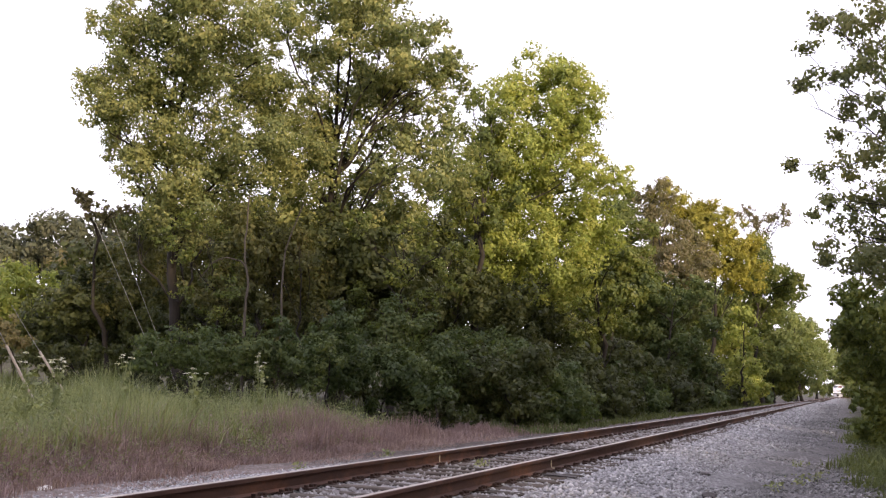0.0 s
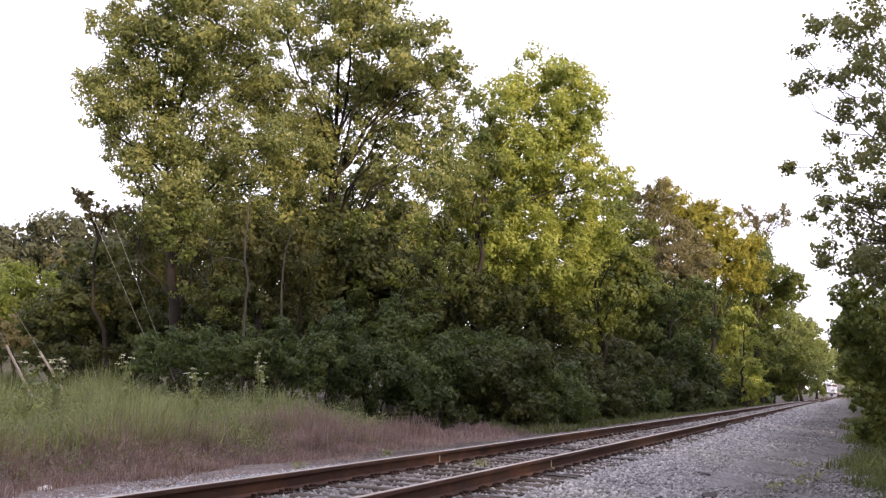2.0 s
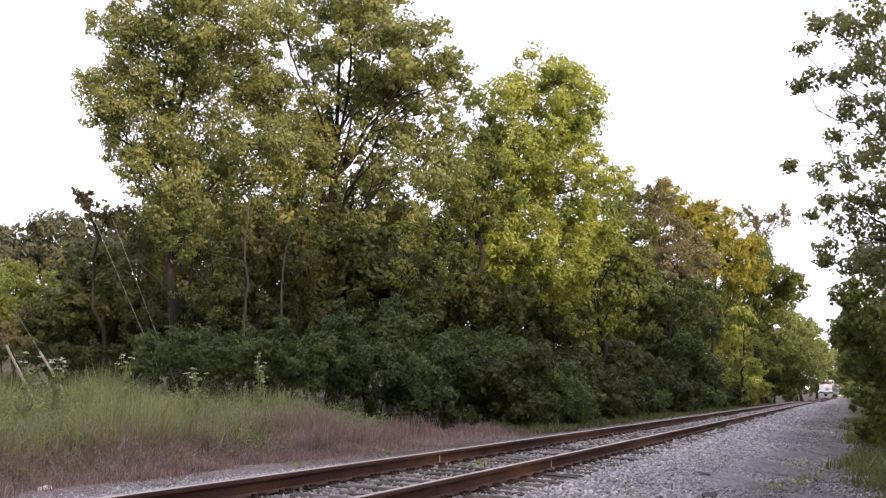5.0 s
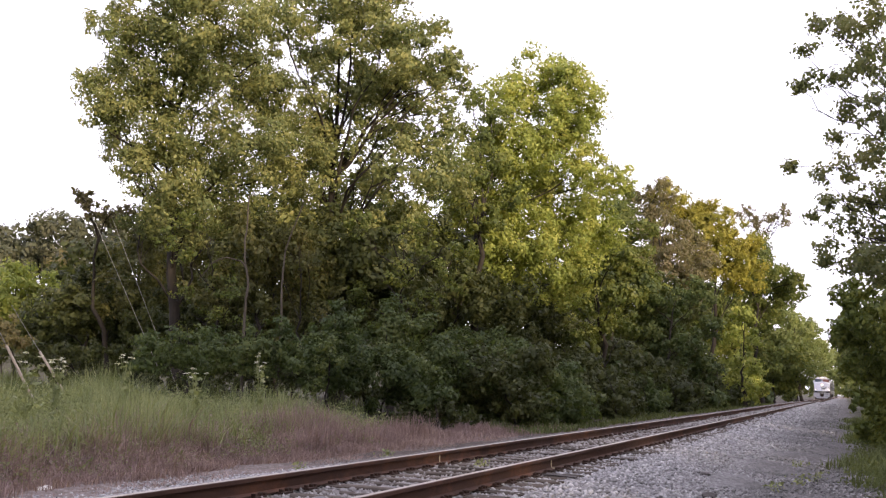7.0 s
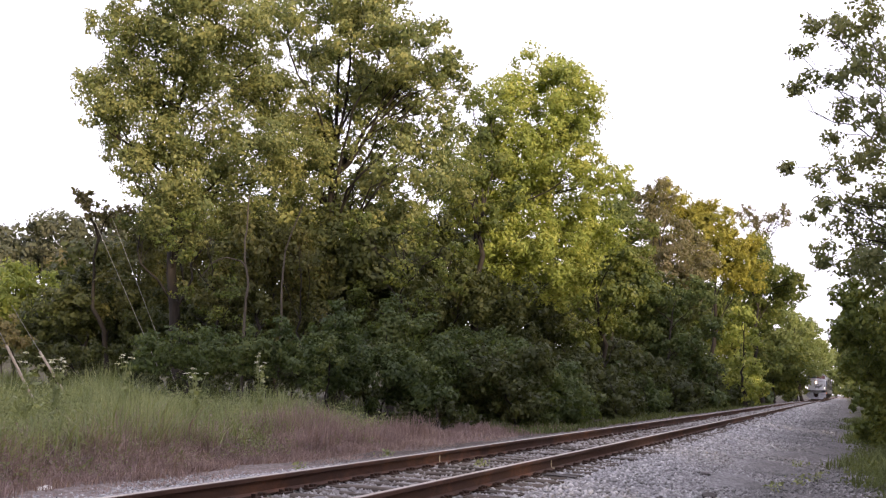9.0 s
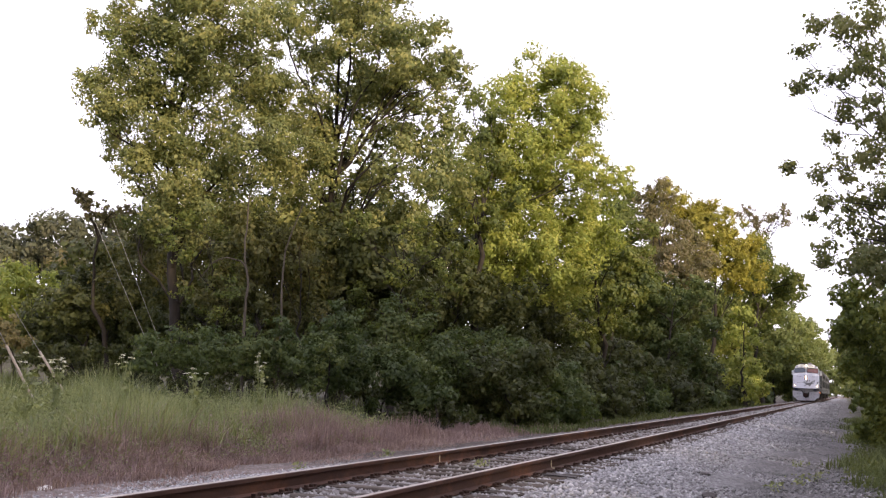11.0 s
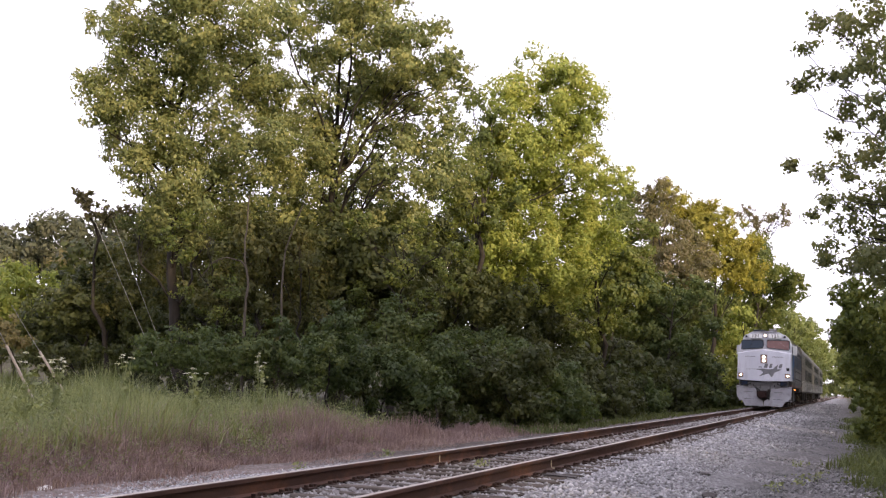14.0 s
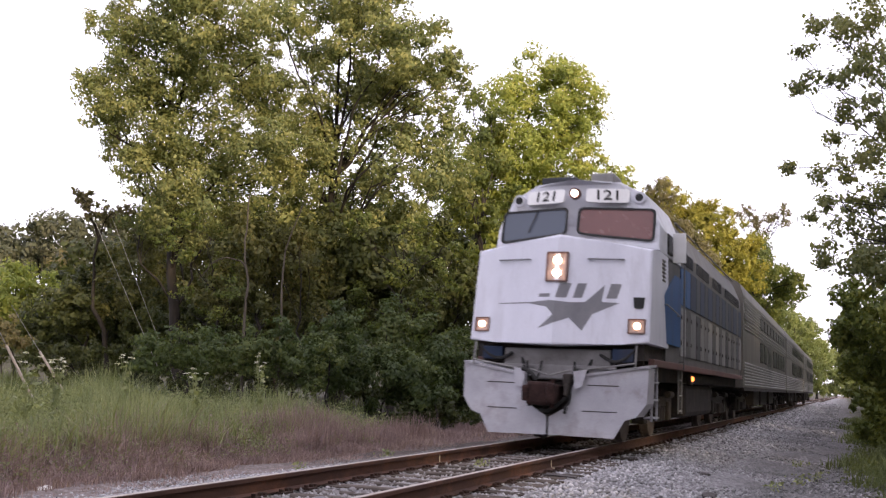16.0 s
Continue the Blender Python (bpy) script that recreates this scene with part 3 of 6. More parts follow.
tree("woodland_tree", "green tree arching over towards the railway track", (-5.1, 119.6), leaf_green, 0.30, 2.10, 8, [
    (-3.9, 116.2, 14.6, 2.16), (-3.3, 120.3, 13.2, 2.64), (-1.3, 121.7, 12.4, 1.95), (-4.7, 122.0, 10.8, 3.17), (-8.8, 120.4, 9.3, 3.52), (-7.1, 122.1, 5.6, 3.18), (-10.8, 115.7, 10.2, 3.42), (0.0, 118.0, 12.9, 1.08), (-5.2, 121.3, 17.1, 2.12)])
tree("sparse_tree", "half-bare tree rising above the wood", (-4.6, 127.7), leaf_brown, 0.26, 0.50, 16, [
    (-6.5, 127.0, 21.7, 1.49), (-4.6, 125.8, 20.4, 1.76), (-3.2, 128.0, 21.1, 1.93), (-2.1, 126.5, 22.2, 1.03), (-6.0, 126.9, 23.0, 1.04)])
# Trees along the distant track take the leaf colour with haze mixed in.
tree("woodland_tree", "haze-paled green tree at the far bend of the track", (-3.0, 184.8), leaf_far_haze, 0.36, 1.50, 4, [
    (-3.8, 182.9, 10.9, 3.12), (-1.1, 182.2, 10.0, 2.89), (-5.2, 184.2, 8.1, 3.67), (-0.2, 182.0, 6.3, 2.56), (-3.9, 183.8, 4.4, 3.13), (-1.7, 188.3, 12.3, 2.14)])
tree("woodland_tree", "hazy green tree beside the distant track", (-2.4, 289.9), leaf_far_haze, 0.60, 1.80, 3, [
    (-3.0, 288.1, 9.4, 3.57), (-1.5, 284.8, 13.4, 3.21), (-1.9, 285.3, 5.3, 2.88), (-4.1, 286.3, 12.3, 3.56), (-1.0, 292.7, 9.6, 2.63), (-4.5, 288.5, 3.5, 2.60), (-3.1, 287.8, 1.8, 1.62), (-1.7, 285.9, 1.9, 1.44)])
tree("woodland_tree", "hazy tree beyond the bend of the track", (1.1, 470.0), leaf_far_haze, 0.90, 1.80, 3, [
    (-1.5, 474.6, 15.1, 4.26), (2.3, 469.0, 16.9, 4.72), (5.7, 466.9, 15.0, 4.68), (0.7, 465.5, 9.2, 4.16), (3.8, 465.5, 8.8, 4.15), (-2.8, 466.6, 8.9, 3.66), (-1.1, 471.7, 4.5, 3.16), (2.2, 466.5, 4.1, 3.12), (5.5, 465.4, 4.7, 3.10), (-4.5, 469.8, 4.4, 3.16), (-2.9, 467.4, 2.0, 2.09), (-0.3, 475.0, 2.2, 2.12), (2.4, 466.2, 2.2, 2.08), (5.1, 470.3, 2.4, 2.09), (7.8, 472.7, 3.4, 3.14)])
tree("understory_tree", "shade-dark understory tree inside the wood", (-24.7, 40.5), leaf_olive, 0.17, 1.20, 6, [
    (-25.5, 38.9, 6.7, 1.86), (-25.9, 42.9, 6.7, 2.16), (-24.8, 40.2, 4.0, 1.88), (-25.3, 38.0, 4.3, 1.67), (-22.9, 41.0, 4.6, 1.74)])
tree("understory_tree", "slender understory tree with pale stems", (-16.5, 34.0), leaf_olive, 0.17, 1.10, 8, [
    (-16.0, 32.4, 5.7, 1.37), (-15.4, 34.1, 5.5, 1.42), (-16.5, 33.0, 3.9, 1.39), (-16.4, 35.3, 3.7, 1.46), (-15.2, 35.7, 5.2, 1.34)])
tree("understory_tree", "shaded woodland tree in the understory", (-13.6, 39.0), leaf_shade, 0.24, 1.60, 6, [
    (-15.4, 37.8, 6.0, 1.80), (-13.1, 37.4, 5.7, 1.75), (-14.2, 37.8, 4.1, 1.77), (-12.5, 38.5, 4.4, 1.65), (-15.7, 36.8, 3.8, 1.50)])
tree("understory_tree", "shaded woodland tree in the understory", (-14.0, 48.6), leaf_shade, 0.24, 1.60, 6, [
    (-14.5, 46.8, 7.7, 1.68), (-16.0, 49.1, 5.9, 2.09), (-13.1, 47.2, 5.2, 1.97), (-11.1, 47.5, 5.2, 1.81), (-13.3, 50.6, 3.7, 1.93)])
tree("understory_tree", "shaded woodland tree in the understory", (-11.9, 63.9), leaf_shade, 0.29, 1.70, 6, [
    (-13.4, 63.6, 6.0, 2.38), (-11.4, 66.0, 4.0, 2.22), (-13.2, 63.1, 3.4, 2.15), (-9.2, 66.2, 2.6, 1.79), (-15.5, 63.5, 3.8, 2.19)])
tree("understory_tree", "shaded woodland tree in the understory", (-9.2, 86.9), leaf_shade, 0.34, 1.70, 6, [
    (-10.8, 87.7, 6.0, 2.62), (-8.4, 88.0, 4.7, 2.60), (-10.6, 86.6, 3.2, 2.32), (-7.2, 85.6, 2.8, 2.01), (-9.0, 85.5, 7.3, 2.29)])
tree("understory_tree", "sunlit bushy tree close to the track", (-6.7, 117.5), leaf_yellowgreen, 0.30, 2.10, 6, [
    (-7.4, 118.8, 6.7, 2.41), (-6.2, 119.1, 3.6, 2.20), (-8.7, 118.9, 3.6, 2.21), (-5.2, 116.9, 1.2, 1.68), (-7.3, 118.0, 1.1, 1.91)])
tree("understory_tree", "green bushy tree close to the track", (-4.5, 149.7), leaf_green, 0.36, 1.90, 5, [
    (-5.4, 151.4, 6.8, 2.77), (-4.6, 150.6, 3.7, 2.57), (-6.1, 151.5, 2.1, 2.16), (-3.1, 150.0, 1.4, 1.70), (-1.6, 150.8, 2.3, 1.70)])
# Backdrop leaves are coloured dark to stand for shade deep in the wood.
tree("backdrop_tree", "dense tree deep inside the wood, shade put into its leaf colour", (-42.9, 58.1), leaf_shade, 0.50, 1.40, 3, [
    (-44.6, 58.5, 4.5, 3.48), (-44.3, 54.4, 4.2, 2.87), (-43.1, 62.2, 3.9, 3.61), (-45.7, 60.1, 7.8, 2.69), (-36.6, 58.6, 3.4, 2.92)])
tree("backdrop_tree", "dense tree deep inside the wood, shade put into its leaf colour", (-33.8, 64.5), leaf_shade, 0.50, 1.40, 3, [
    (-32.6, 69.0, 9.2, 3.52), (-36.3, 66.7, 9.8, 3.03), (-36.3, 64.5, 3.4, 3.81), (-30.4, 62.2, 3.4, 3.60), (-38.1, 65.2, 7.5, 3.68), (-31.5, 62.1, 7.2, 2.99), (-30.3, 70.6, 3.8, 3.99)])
tree("backdrop_tree", "dense tree deep inside the wood, shade put into its leaf colour", (-25.2, 74.3), leaf_shade, 0.50, 1.40, 3, [
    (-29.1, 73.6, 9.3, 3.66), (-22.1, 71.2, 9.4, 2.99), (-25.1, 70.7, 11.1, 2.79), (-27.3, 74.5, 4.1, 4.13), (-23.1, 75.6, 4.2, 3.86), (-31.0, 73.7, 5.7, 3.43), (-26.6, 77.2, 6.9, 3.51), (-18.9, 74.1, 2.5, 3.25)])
tree("backdrop_tree", "dense tree deep inside the wood, shade put into its leaf colour", (-20.0, 107.2), leaf_shade, 0.34, 1.50, 4, [
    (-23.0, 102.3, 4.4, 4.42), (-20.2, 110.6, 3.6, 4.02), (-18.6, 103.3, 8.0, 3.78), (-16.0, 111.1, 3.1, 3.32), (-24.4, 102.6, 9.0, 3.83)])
tree("backdrop_tree", "green tree filling the far wood", (-9.7, 149.3), leaf_green, 0.42, 1.60, 4, [
    (-14.7, 151.5, 11.4, 4.90), (-10.0, 151.7, 11.9, 4.41), (-6.2, 153.1, 10.1, 3.70), (-10.5, 149.7, 5.4, 4.16), (-6.3, 153.4, 4.9, 3.69), (-2.2, 146.8, 5.2, 2.67), (-14.5, 150.5, 5.0, 3.96), (-17.9, 146.4, 7.9, 4.16), (-22.7, 151.4, 7.2, 4.34)])
tree("roadside_tree", "light green bushy tree behind the weeds", (-40.8, 48.0), leaf_yellowgreen, 0.22, 1.90, 5, [
    (-41.7, 48.4, 5.5, 1.68), (-39.7, 48.6, 5.7, 1.03), (-41.2, 47.6, 3.8, 1.65), (-38.7, 47.2, 3.8, 1.25), (-40.7, 45.3, 4.9, 1.59)])
tree("roadside_tree", "small reddish-brown treetop above the guy wires", (-25.7, 37.3), leaf_brown, 0.17, 1.00, 5, [
    (-26.6, 36.1, 8.4, 0.49), (-26.1, 36.3, 7.9, 0.66), (-26.1, 37.3, 7.7, 0.56), (-26.8, 35.9, 8.6, 0.27), (-24.8, 36.4, 7.7, 0.43)])
tree("hill_tree", "hazy tree on the wooded hillside", (-102.6, 118.9), leaf_hill_haze, 0.60, 1.90, 3, [
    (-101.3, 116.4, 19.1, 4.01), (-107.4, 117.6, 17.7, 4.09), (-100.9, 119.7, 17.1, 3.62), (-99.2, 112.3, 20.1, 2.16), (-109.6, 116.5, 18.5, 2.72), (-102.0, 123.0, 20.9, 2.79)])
tree("hill_tree", "hazy tree on the wooded hillside", (-109.3, 119.4), leaf_hill_haze, 0.60, 1.90, 3, [
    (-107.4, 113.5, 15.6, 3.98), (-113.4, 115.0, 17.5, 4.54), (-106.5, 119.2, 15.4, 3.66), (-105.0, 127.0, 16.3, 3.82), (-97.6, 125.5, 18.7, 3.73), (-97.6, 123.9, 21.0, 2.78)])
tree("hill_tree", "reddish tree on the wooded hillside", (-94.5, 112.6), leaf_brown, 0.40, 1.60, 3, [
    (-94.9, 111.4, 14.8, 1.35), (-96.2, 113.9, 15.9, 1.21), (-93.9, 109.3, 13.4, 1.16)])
tree("hill_tree", "hazy tree on the wooded hillside", (-94.9, 137.9), leaf_hill_haze, 0.60, 1.90, 3, [
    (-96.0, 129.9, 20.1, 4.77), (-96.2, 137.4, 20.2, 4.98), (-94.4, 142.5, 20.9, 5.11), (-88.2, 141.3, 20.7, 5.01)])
# Thicket leaves carry the dark recess behind the clearing as colour.
tree("thicket", "thicket behind the clearing, shade put into its leaf colour", (-29.2, 39.6), leaf_shade, 0.18, 1.50, 4, [
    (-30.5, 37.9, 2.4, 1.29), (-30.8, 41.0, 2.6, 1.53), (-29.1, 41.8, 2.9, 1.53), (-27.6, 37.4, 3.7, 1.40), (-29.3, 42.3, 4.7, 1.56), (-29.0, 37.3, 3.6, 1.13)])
tree("thicket", "thicket behind the clearing, shade put into its leaf colour", (-21.6, 37.8), leaf_shade, 0.17, 1.50, 4, [
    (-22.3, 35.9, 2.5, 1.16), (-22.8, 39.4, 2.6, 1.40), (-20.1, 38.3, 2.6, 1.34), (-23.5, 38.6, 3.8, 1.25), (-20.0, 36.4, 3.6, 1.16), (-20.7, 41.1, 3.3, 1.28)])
tree("thicket", "low brambles behind the weeds, leaves coloured shade-dark", (-22.0, 30.0), leaf_shade, 0.14, 1.40, 3, [
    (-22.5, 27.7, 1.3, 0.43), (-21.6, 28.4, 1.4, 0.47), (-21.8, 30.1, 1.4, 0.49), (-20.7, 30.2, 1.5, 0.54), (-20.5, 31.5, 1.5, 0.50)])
tree("thicket", "low brambles behind the weeds, leaves coloured shade-dark", (-15.9, 29.6), leaf_shade, 0.13, 1.40, 3, [
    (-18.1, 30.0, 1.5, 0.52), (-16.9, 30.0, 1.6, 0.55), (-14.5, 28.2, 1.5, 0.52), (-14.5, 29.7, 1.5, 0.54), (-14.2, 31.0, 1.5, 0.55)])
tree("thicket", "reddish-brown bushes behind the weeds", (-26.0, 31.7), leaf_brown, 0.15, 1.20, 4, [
    (-26.0, 31.6, 2.2, 0.68), (-26.2, 32.7, 1.8, 0.55), (-26.4, 31.2, 1.9, 0.84)])
swaying_overhang = tree("overhanging_tree", "leafy tree overhanging the trackside with drooping branches", (7.6, 18.9), leaf_overhang_lit, 0.085, 1.75, 4, [(5.0, 18.5, 7.4, 0.46), (4.5, 19.3, 7.5, 0.37), (4.1, 17.9, 7.2, 0.19), (3.9, 19.0, 7.2, 0.20), (4.8, 17.6, 6.3, 0.39), (5.2, 19.6, 7.0, 0.51), (4.3, 18.5, 6.4, 0.23), (4.0, 19.3, 6.6, 0.15), (3.8, 17.9, 6.1, 0.08), (4.6, 19.0, 6.0, 0.30), (5.0, 17.6, 5.5, 0.38), (4.4, 19.6, 5.7, 0.16), (5.0, 18.5, 5.0, 0.36), (4.5, 19.3, 5.0, 0.28), (4.2, 17.9, 4.6, 0.19), (4.9, 19.0, 4.4, 0.39), (4.3, 17.6, 4.1, 0.22), (4.0, 19.6, 4.2, 0.12), (4.6, 18.5, 3.8, 0.30), (5.1, 19.3, 3.8, 0.44), (4.3, 17.9, 3.4, 0.17), (4.2, 19.0, 3.3, 0.08), (5.0, 17.6, 3.0, 0.38), (3.6, 19.6, 5.1, 0.05), (4.7, 18.5, 3.2, 0.28), (5.3, 19.3, 4.4, 0.54), (5.3, 17.9, 5.1, 0.46), (5.3, 19.0, 3.1, 0.53)], 0.42, head=(5.9, 19.0, 5.3))
tree("trackside_tree", "dense dark green tree beside the gravel path", (6.6, 29.0), leaf_green, 0.12, 1.9, 4, [(4.5, 28.0, 3.5, 0.37), (5.1, 28.8, 3.5, 0.61), (5.6, 27.4, 2.9, 0.76), (4.7, 28.5, 2.6, 0.52), (4.4, 27.1, 2.7, 0.28), (5.2, 29.1, 1.9, 0.67), (4.7, 28.0, 1.7, 0.37), (5.7, 28.8, 1.3, 0.79), (5.0, 27.4, 0.9, 0.49), (5.4, 28.5, 0.3, 0.57), (5.0, 27.1, 0.2, 0.35), (4.6, 29.1, 1.1, 0.18), (5.9, 28.0, 2.1, 0.84)])
tree("trackside_tree", "dense green tree beside the gravel path", (6.3, 48.0), leaf_green, 0.17, 1.6, 4, [(4.7, 48.0, 4.7, 0.49), (4.4, 48.8, 3.2, 0.55), (4.8, 47.4, 2.4, 0.72), (4.5, 48.5, 1.8, 0.34), (5.0, 47.1, 4.0, 0.72), (5.7, 49.1, 3.5, 1.24)])
tree("shrub", "dense blue-green shrub at the edge of the wood", (-8.9, 26.1), leaf_shrub, 0.11, 1.40, 4, [
    (-9.0, 26.4, 2.2, 0.88), (-8.8, 25.1, 1.4, 0.77), (-8.8, 26.7, 1.2, 0.97)])
tree("shrub", "dense blue-green shrub at the edge of the wood", (-8.6, 28.8), leaf_shrub, 0.12, 1.40, 4, [
    (-8.8, 29.4, 2.2, 1.23), (-9.0, 28.3, 1.1, 1.10), (-7.8, 28.6, 0.8, 1.18)])
tree("shrub", "dense blue-green shrub at the edge of the wood", (-7.7, 31.3), leaf_shrub, 0.13, 1.40, 4, [
    (-7.8, 31.1, 1.9, 1.27), (-7.6, 29.5, 0.7, 1.12), (-7.8, 33.3, 0.5, 1.25)])
tree("shrub", "dense blue-green shrub at the edge of the wood", (-8.2, 37.7), leaf_shrub, 0.15, 1.40, 4, [
    (-8.3, 37.8, 2.0, 1.30), (-8.0, 35.2, 0.7, 1.21), (-8.4, 40.2, 0.6, 1.25)])
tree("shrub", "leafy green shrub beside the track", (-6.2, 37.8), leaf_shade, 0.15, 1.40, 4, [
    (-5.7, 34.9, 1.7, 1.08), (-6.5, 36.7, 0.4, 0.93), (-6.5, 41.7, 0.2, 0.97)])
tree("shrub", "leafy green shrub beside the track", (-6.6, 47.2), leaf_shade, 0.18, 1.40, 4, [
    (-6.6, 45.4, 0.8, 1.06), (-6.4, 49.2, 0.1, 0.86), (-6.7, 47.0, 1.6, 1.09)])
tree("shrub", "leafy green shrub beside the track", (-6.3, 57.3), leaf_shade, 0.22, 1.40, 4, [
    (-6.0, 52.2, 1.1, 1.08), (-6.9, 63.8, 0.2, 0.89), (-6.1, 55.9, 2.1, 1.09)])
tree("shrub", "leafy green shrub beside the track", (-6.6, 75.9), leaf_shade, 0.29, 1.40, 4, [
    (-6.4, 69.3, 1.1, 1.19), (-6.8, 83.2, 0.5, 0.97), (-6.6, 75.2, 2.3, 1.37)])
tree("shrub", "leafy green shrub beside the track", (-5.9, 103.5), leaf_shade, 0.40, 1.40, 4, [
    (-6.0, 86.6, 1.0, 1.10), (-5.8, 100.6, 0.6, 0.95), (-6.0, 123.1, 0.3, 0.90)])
tree("shrub", "leafy green shrub beside the track", (-12.9, 29.5), leaf_shrub, 0.13, 1.40, 4, [
    (-12.5, 28.9, 1.9, 0.90), (-13.1, 28.5, 1.5, 0.90), (-12.9, 31.2, 1.4, 0.86)])
tree("shrub", "leafy green shrub beside the track", (-12.4, 24.0), leaf_shrub, 0.11, 1.40, 4, [
    (-12.2, 25.2, 1.6, 0.80), (-12.2, 23.6, 1.4, 0.69), (-12.8, 23.0, 1.4, 0.60)])
tree("shrub", "leafy green shrub beside the track", (-5.9, 175.9), leaf_shade, 0.67, 1.40, 4, [
    (-5.9, 143.4, 0.9, 1.34), (-6.1, 175.9, 1.0, 1.45), (-5.5, 208.3, 0.9, 1.29)])
tree("understory_tree", "slender lit tree with hanging olive-green leaves", (-16.8, 32.0), leaf_green, 0.12, 0.95, 7, [(-17.9, 32.0, 6.4, 0.63), (-18.3, 34.1, 6.0, 0.66), (-17.2, 30.7, 5.0, 0.52), (-17.7, 32.9, 4.5, 0.59), (-14.9, 30.0, 3.8, 0.50), (-18.5, 33.4, 3.6, 0.60), (-16.5, 32.0, 3.0, 0.49), (-19.3, 34.1, 2.4, 0.53), (-15.9, 30.7, 1.9, 0.51), (-16.5, 32.9, 5.0, 0.42), (-17.5, 30.0, 5.6, 0.48), (-19.6, 33.4, 3.9, 0.39), (-15.6, 32.0, 2.7, 0.36)], 0.5)
tree("understory_tree", "small lit tree with drooping grey-green leaves", (-13.9, 33.0), leaf_olive, 0.14, 1.10, 7, [(-15.2, 33.0, 6.4, 0.59), (-15.4, 35.1, 6.2, 0.66), (-12.7, 31.7, 5.1, 0.55), (-15.2, 33.9, 5.0, 0.55), (-14.1, 31.0, 3.3, 0.55), (-15.0, 34.4, 3.2, 0.64), (-13.2, 33.0, 3.4, 0.57), (-13.4, 35.1, 4.1, 0.47), (-14.0, 31.7, 2.0, 0.59), (-14.0, 33.9, 2.0, 0.58), (-11.5, 31.0, 2.4, 0.49)], 0.45)
tree("understory_tree", "young green tree in front of the dark wood", (-11.5, 36.0), leaf_green, 0.14, 0.95, 6, [(-13.0, 36.0, 6.7, 0.66), (-12.7, 38.1, 6.6, 0.78), (-10.1, 34.7, 6.6, 0.62), (-13.0, 36.9, 5.5, 0.67), (-10.4, 34.0, 4.8, 0.69), (-10.7, 37.4, 5.8, 0.67), (-12.8, 36.0, 4.1, 0.57), (-12.6, 38.1, 3.8, 0.68), (-9.8, 34.7, 3.8, 0.62), (-9.5, 36.9, 4.7, 0.65), (-8.0, 34.0, 5.6, 0.56)], 0.25)
tree("understory_tree", "dark green tree beside the leaning trunk", (-12.4, 49.0), leaf_green, 0.17, 1.50, 6, [(-13.2, 49.0, 15.3, 0.70), (-12.9, 51.1, 14.8, 0.91), (-12.3, 47.7, 12.5, 0.85), (-12.0, 49.9, 12.2, 0.82), (-12.2, 47.0, 10.6, 0.83), (-14.3, 50.4, 14.2, 0.60), (-14.3, 49.0, 11.5, 0.88), (-14.5, 51.1, 10.1, 1.03), (-11.9, 47.7, 9.0, 0.95), (-11.3, 49.9, 10.4, 0.75)])
tree("understory_tree", "mid-green bushy tree inside the wood", (-8.8, 60.0), leaf_green, 0.22, 1.60, 6, [(-10.0, 60.0, 8.9, 1.15), (-9.0, 62.1, 10.0, 1.18), (-7.1, 58.7, 8.2, 0.97), (-9.5, 60.9, 7.3, 1.22), (-7.5, 58.0, 6.2, 1.09), (-10.7, 61.4, 6.2, 1.10), (-8.8, 60.0, 4.9, 1.06), (-7.7, 62.1, 4.7, 0.95), (-9.4, 58.7, 3.6, 1.04)])
tree("understory_tree", "sunlit yellow-green tree by the track", (-3.6, 95.0), leaf_yellowgreen, 0.30, 1.70, 6, [(-3.8, 95.0, 7.6, 1.10), (-4.8, 97.1, 5.7, 1.02), (-2.8, 93.7, 5.5, 0.88), (-4.2, 95.9, 3.6, 1.11), (-2.5, 93.0, 3.1, 0.97), (-5.2, 96.4, 2.1, 0.91), (-3.3, 95.0, 1.1, 0.99), (-2.3, 97.1, 1.2, 0.81)])
tree("understory_tree", "shaded green tree in the wood's edge", (-7.1, 76.0), leaf_shrub, 0.26, 1.70, 6, [(-8.8, 76.0, 7.8, 1.41), (-7.2, 78.1, 7.0, 1.43), (-5.1, 74.7, 7.7, 1.20), (-8.1, 76.9, 5.0, 1.50), (-5.8, 74.0, 4.3, 1.35), (-4.7, 77.4, 5.5, 1.15), (-8.7, 76.0, 2.9, 1.23), (-7.2, 78.1, 2.2, 1.26), (-4.7, 74.7, 2.6, 1.11)])
tree("woodland_tree", "haze-paled green tree beside the far track", (-0.9, 150.0), leaf_far_haze, 0.36, 1.70, 4, [(-2.7, 150.0, 11.5, 1.87), (-0.5, 152.1, 10.1, 1.73), (-2.3, 148.7, 7.6, 1.85), (-0.2, 150.9, 6.2, 1.70), (-3.3, 148.0, 4.4, 1.68), (-1.3, 151.4, 3.0, 1.55), (0.6, 150.0, 4.2, 1.07), (-3.5, 152.1, 8.5, 1.89)])
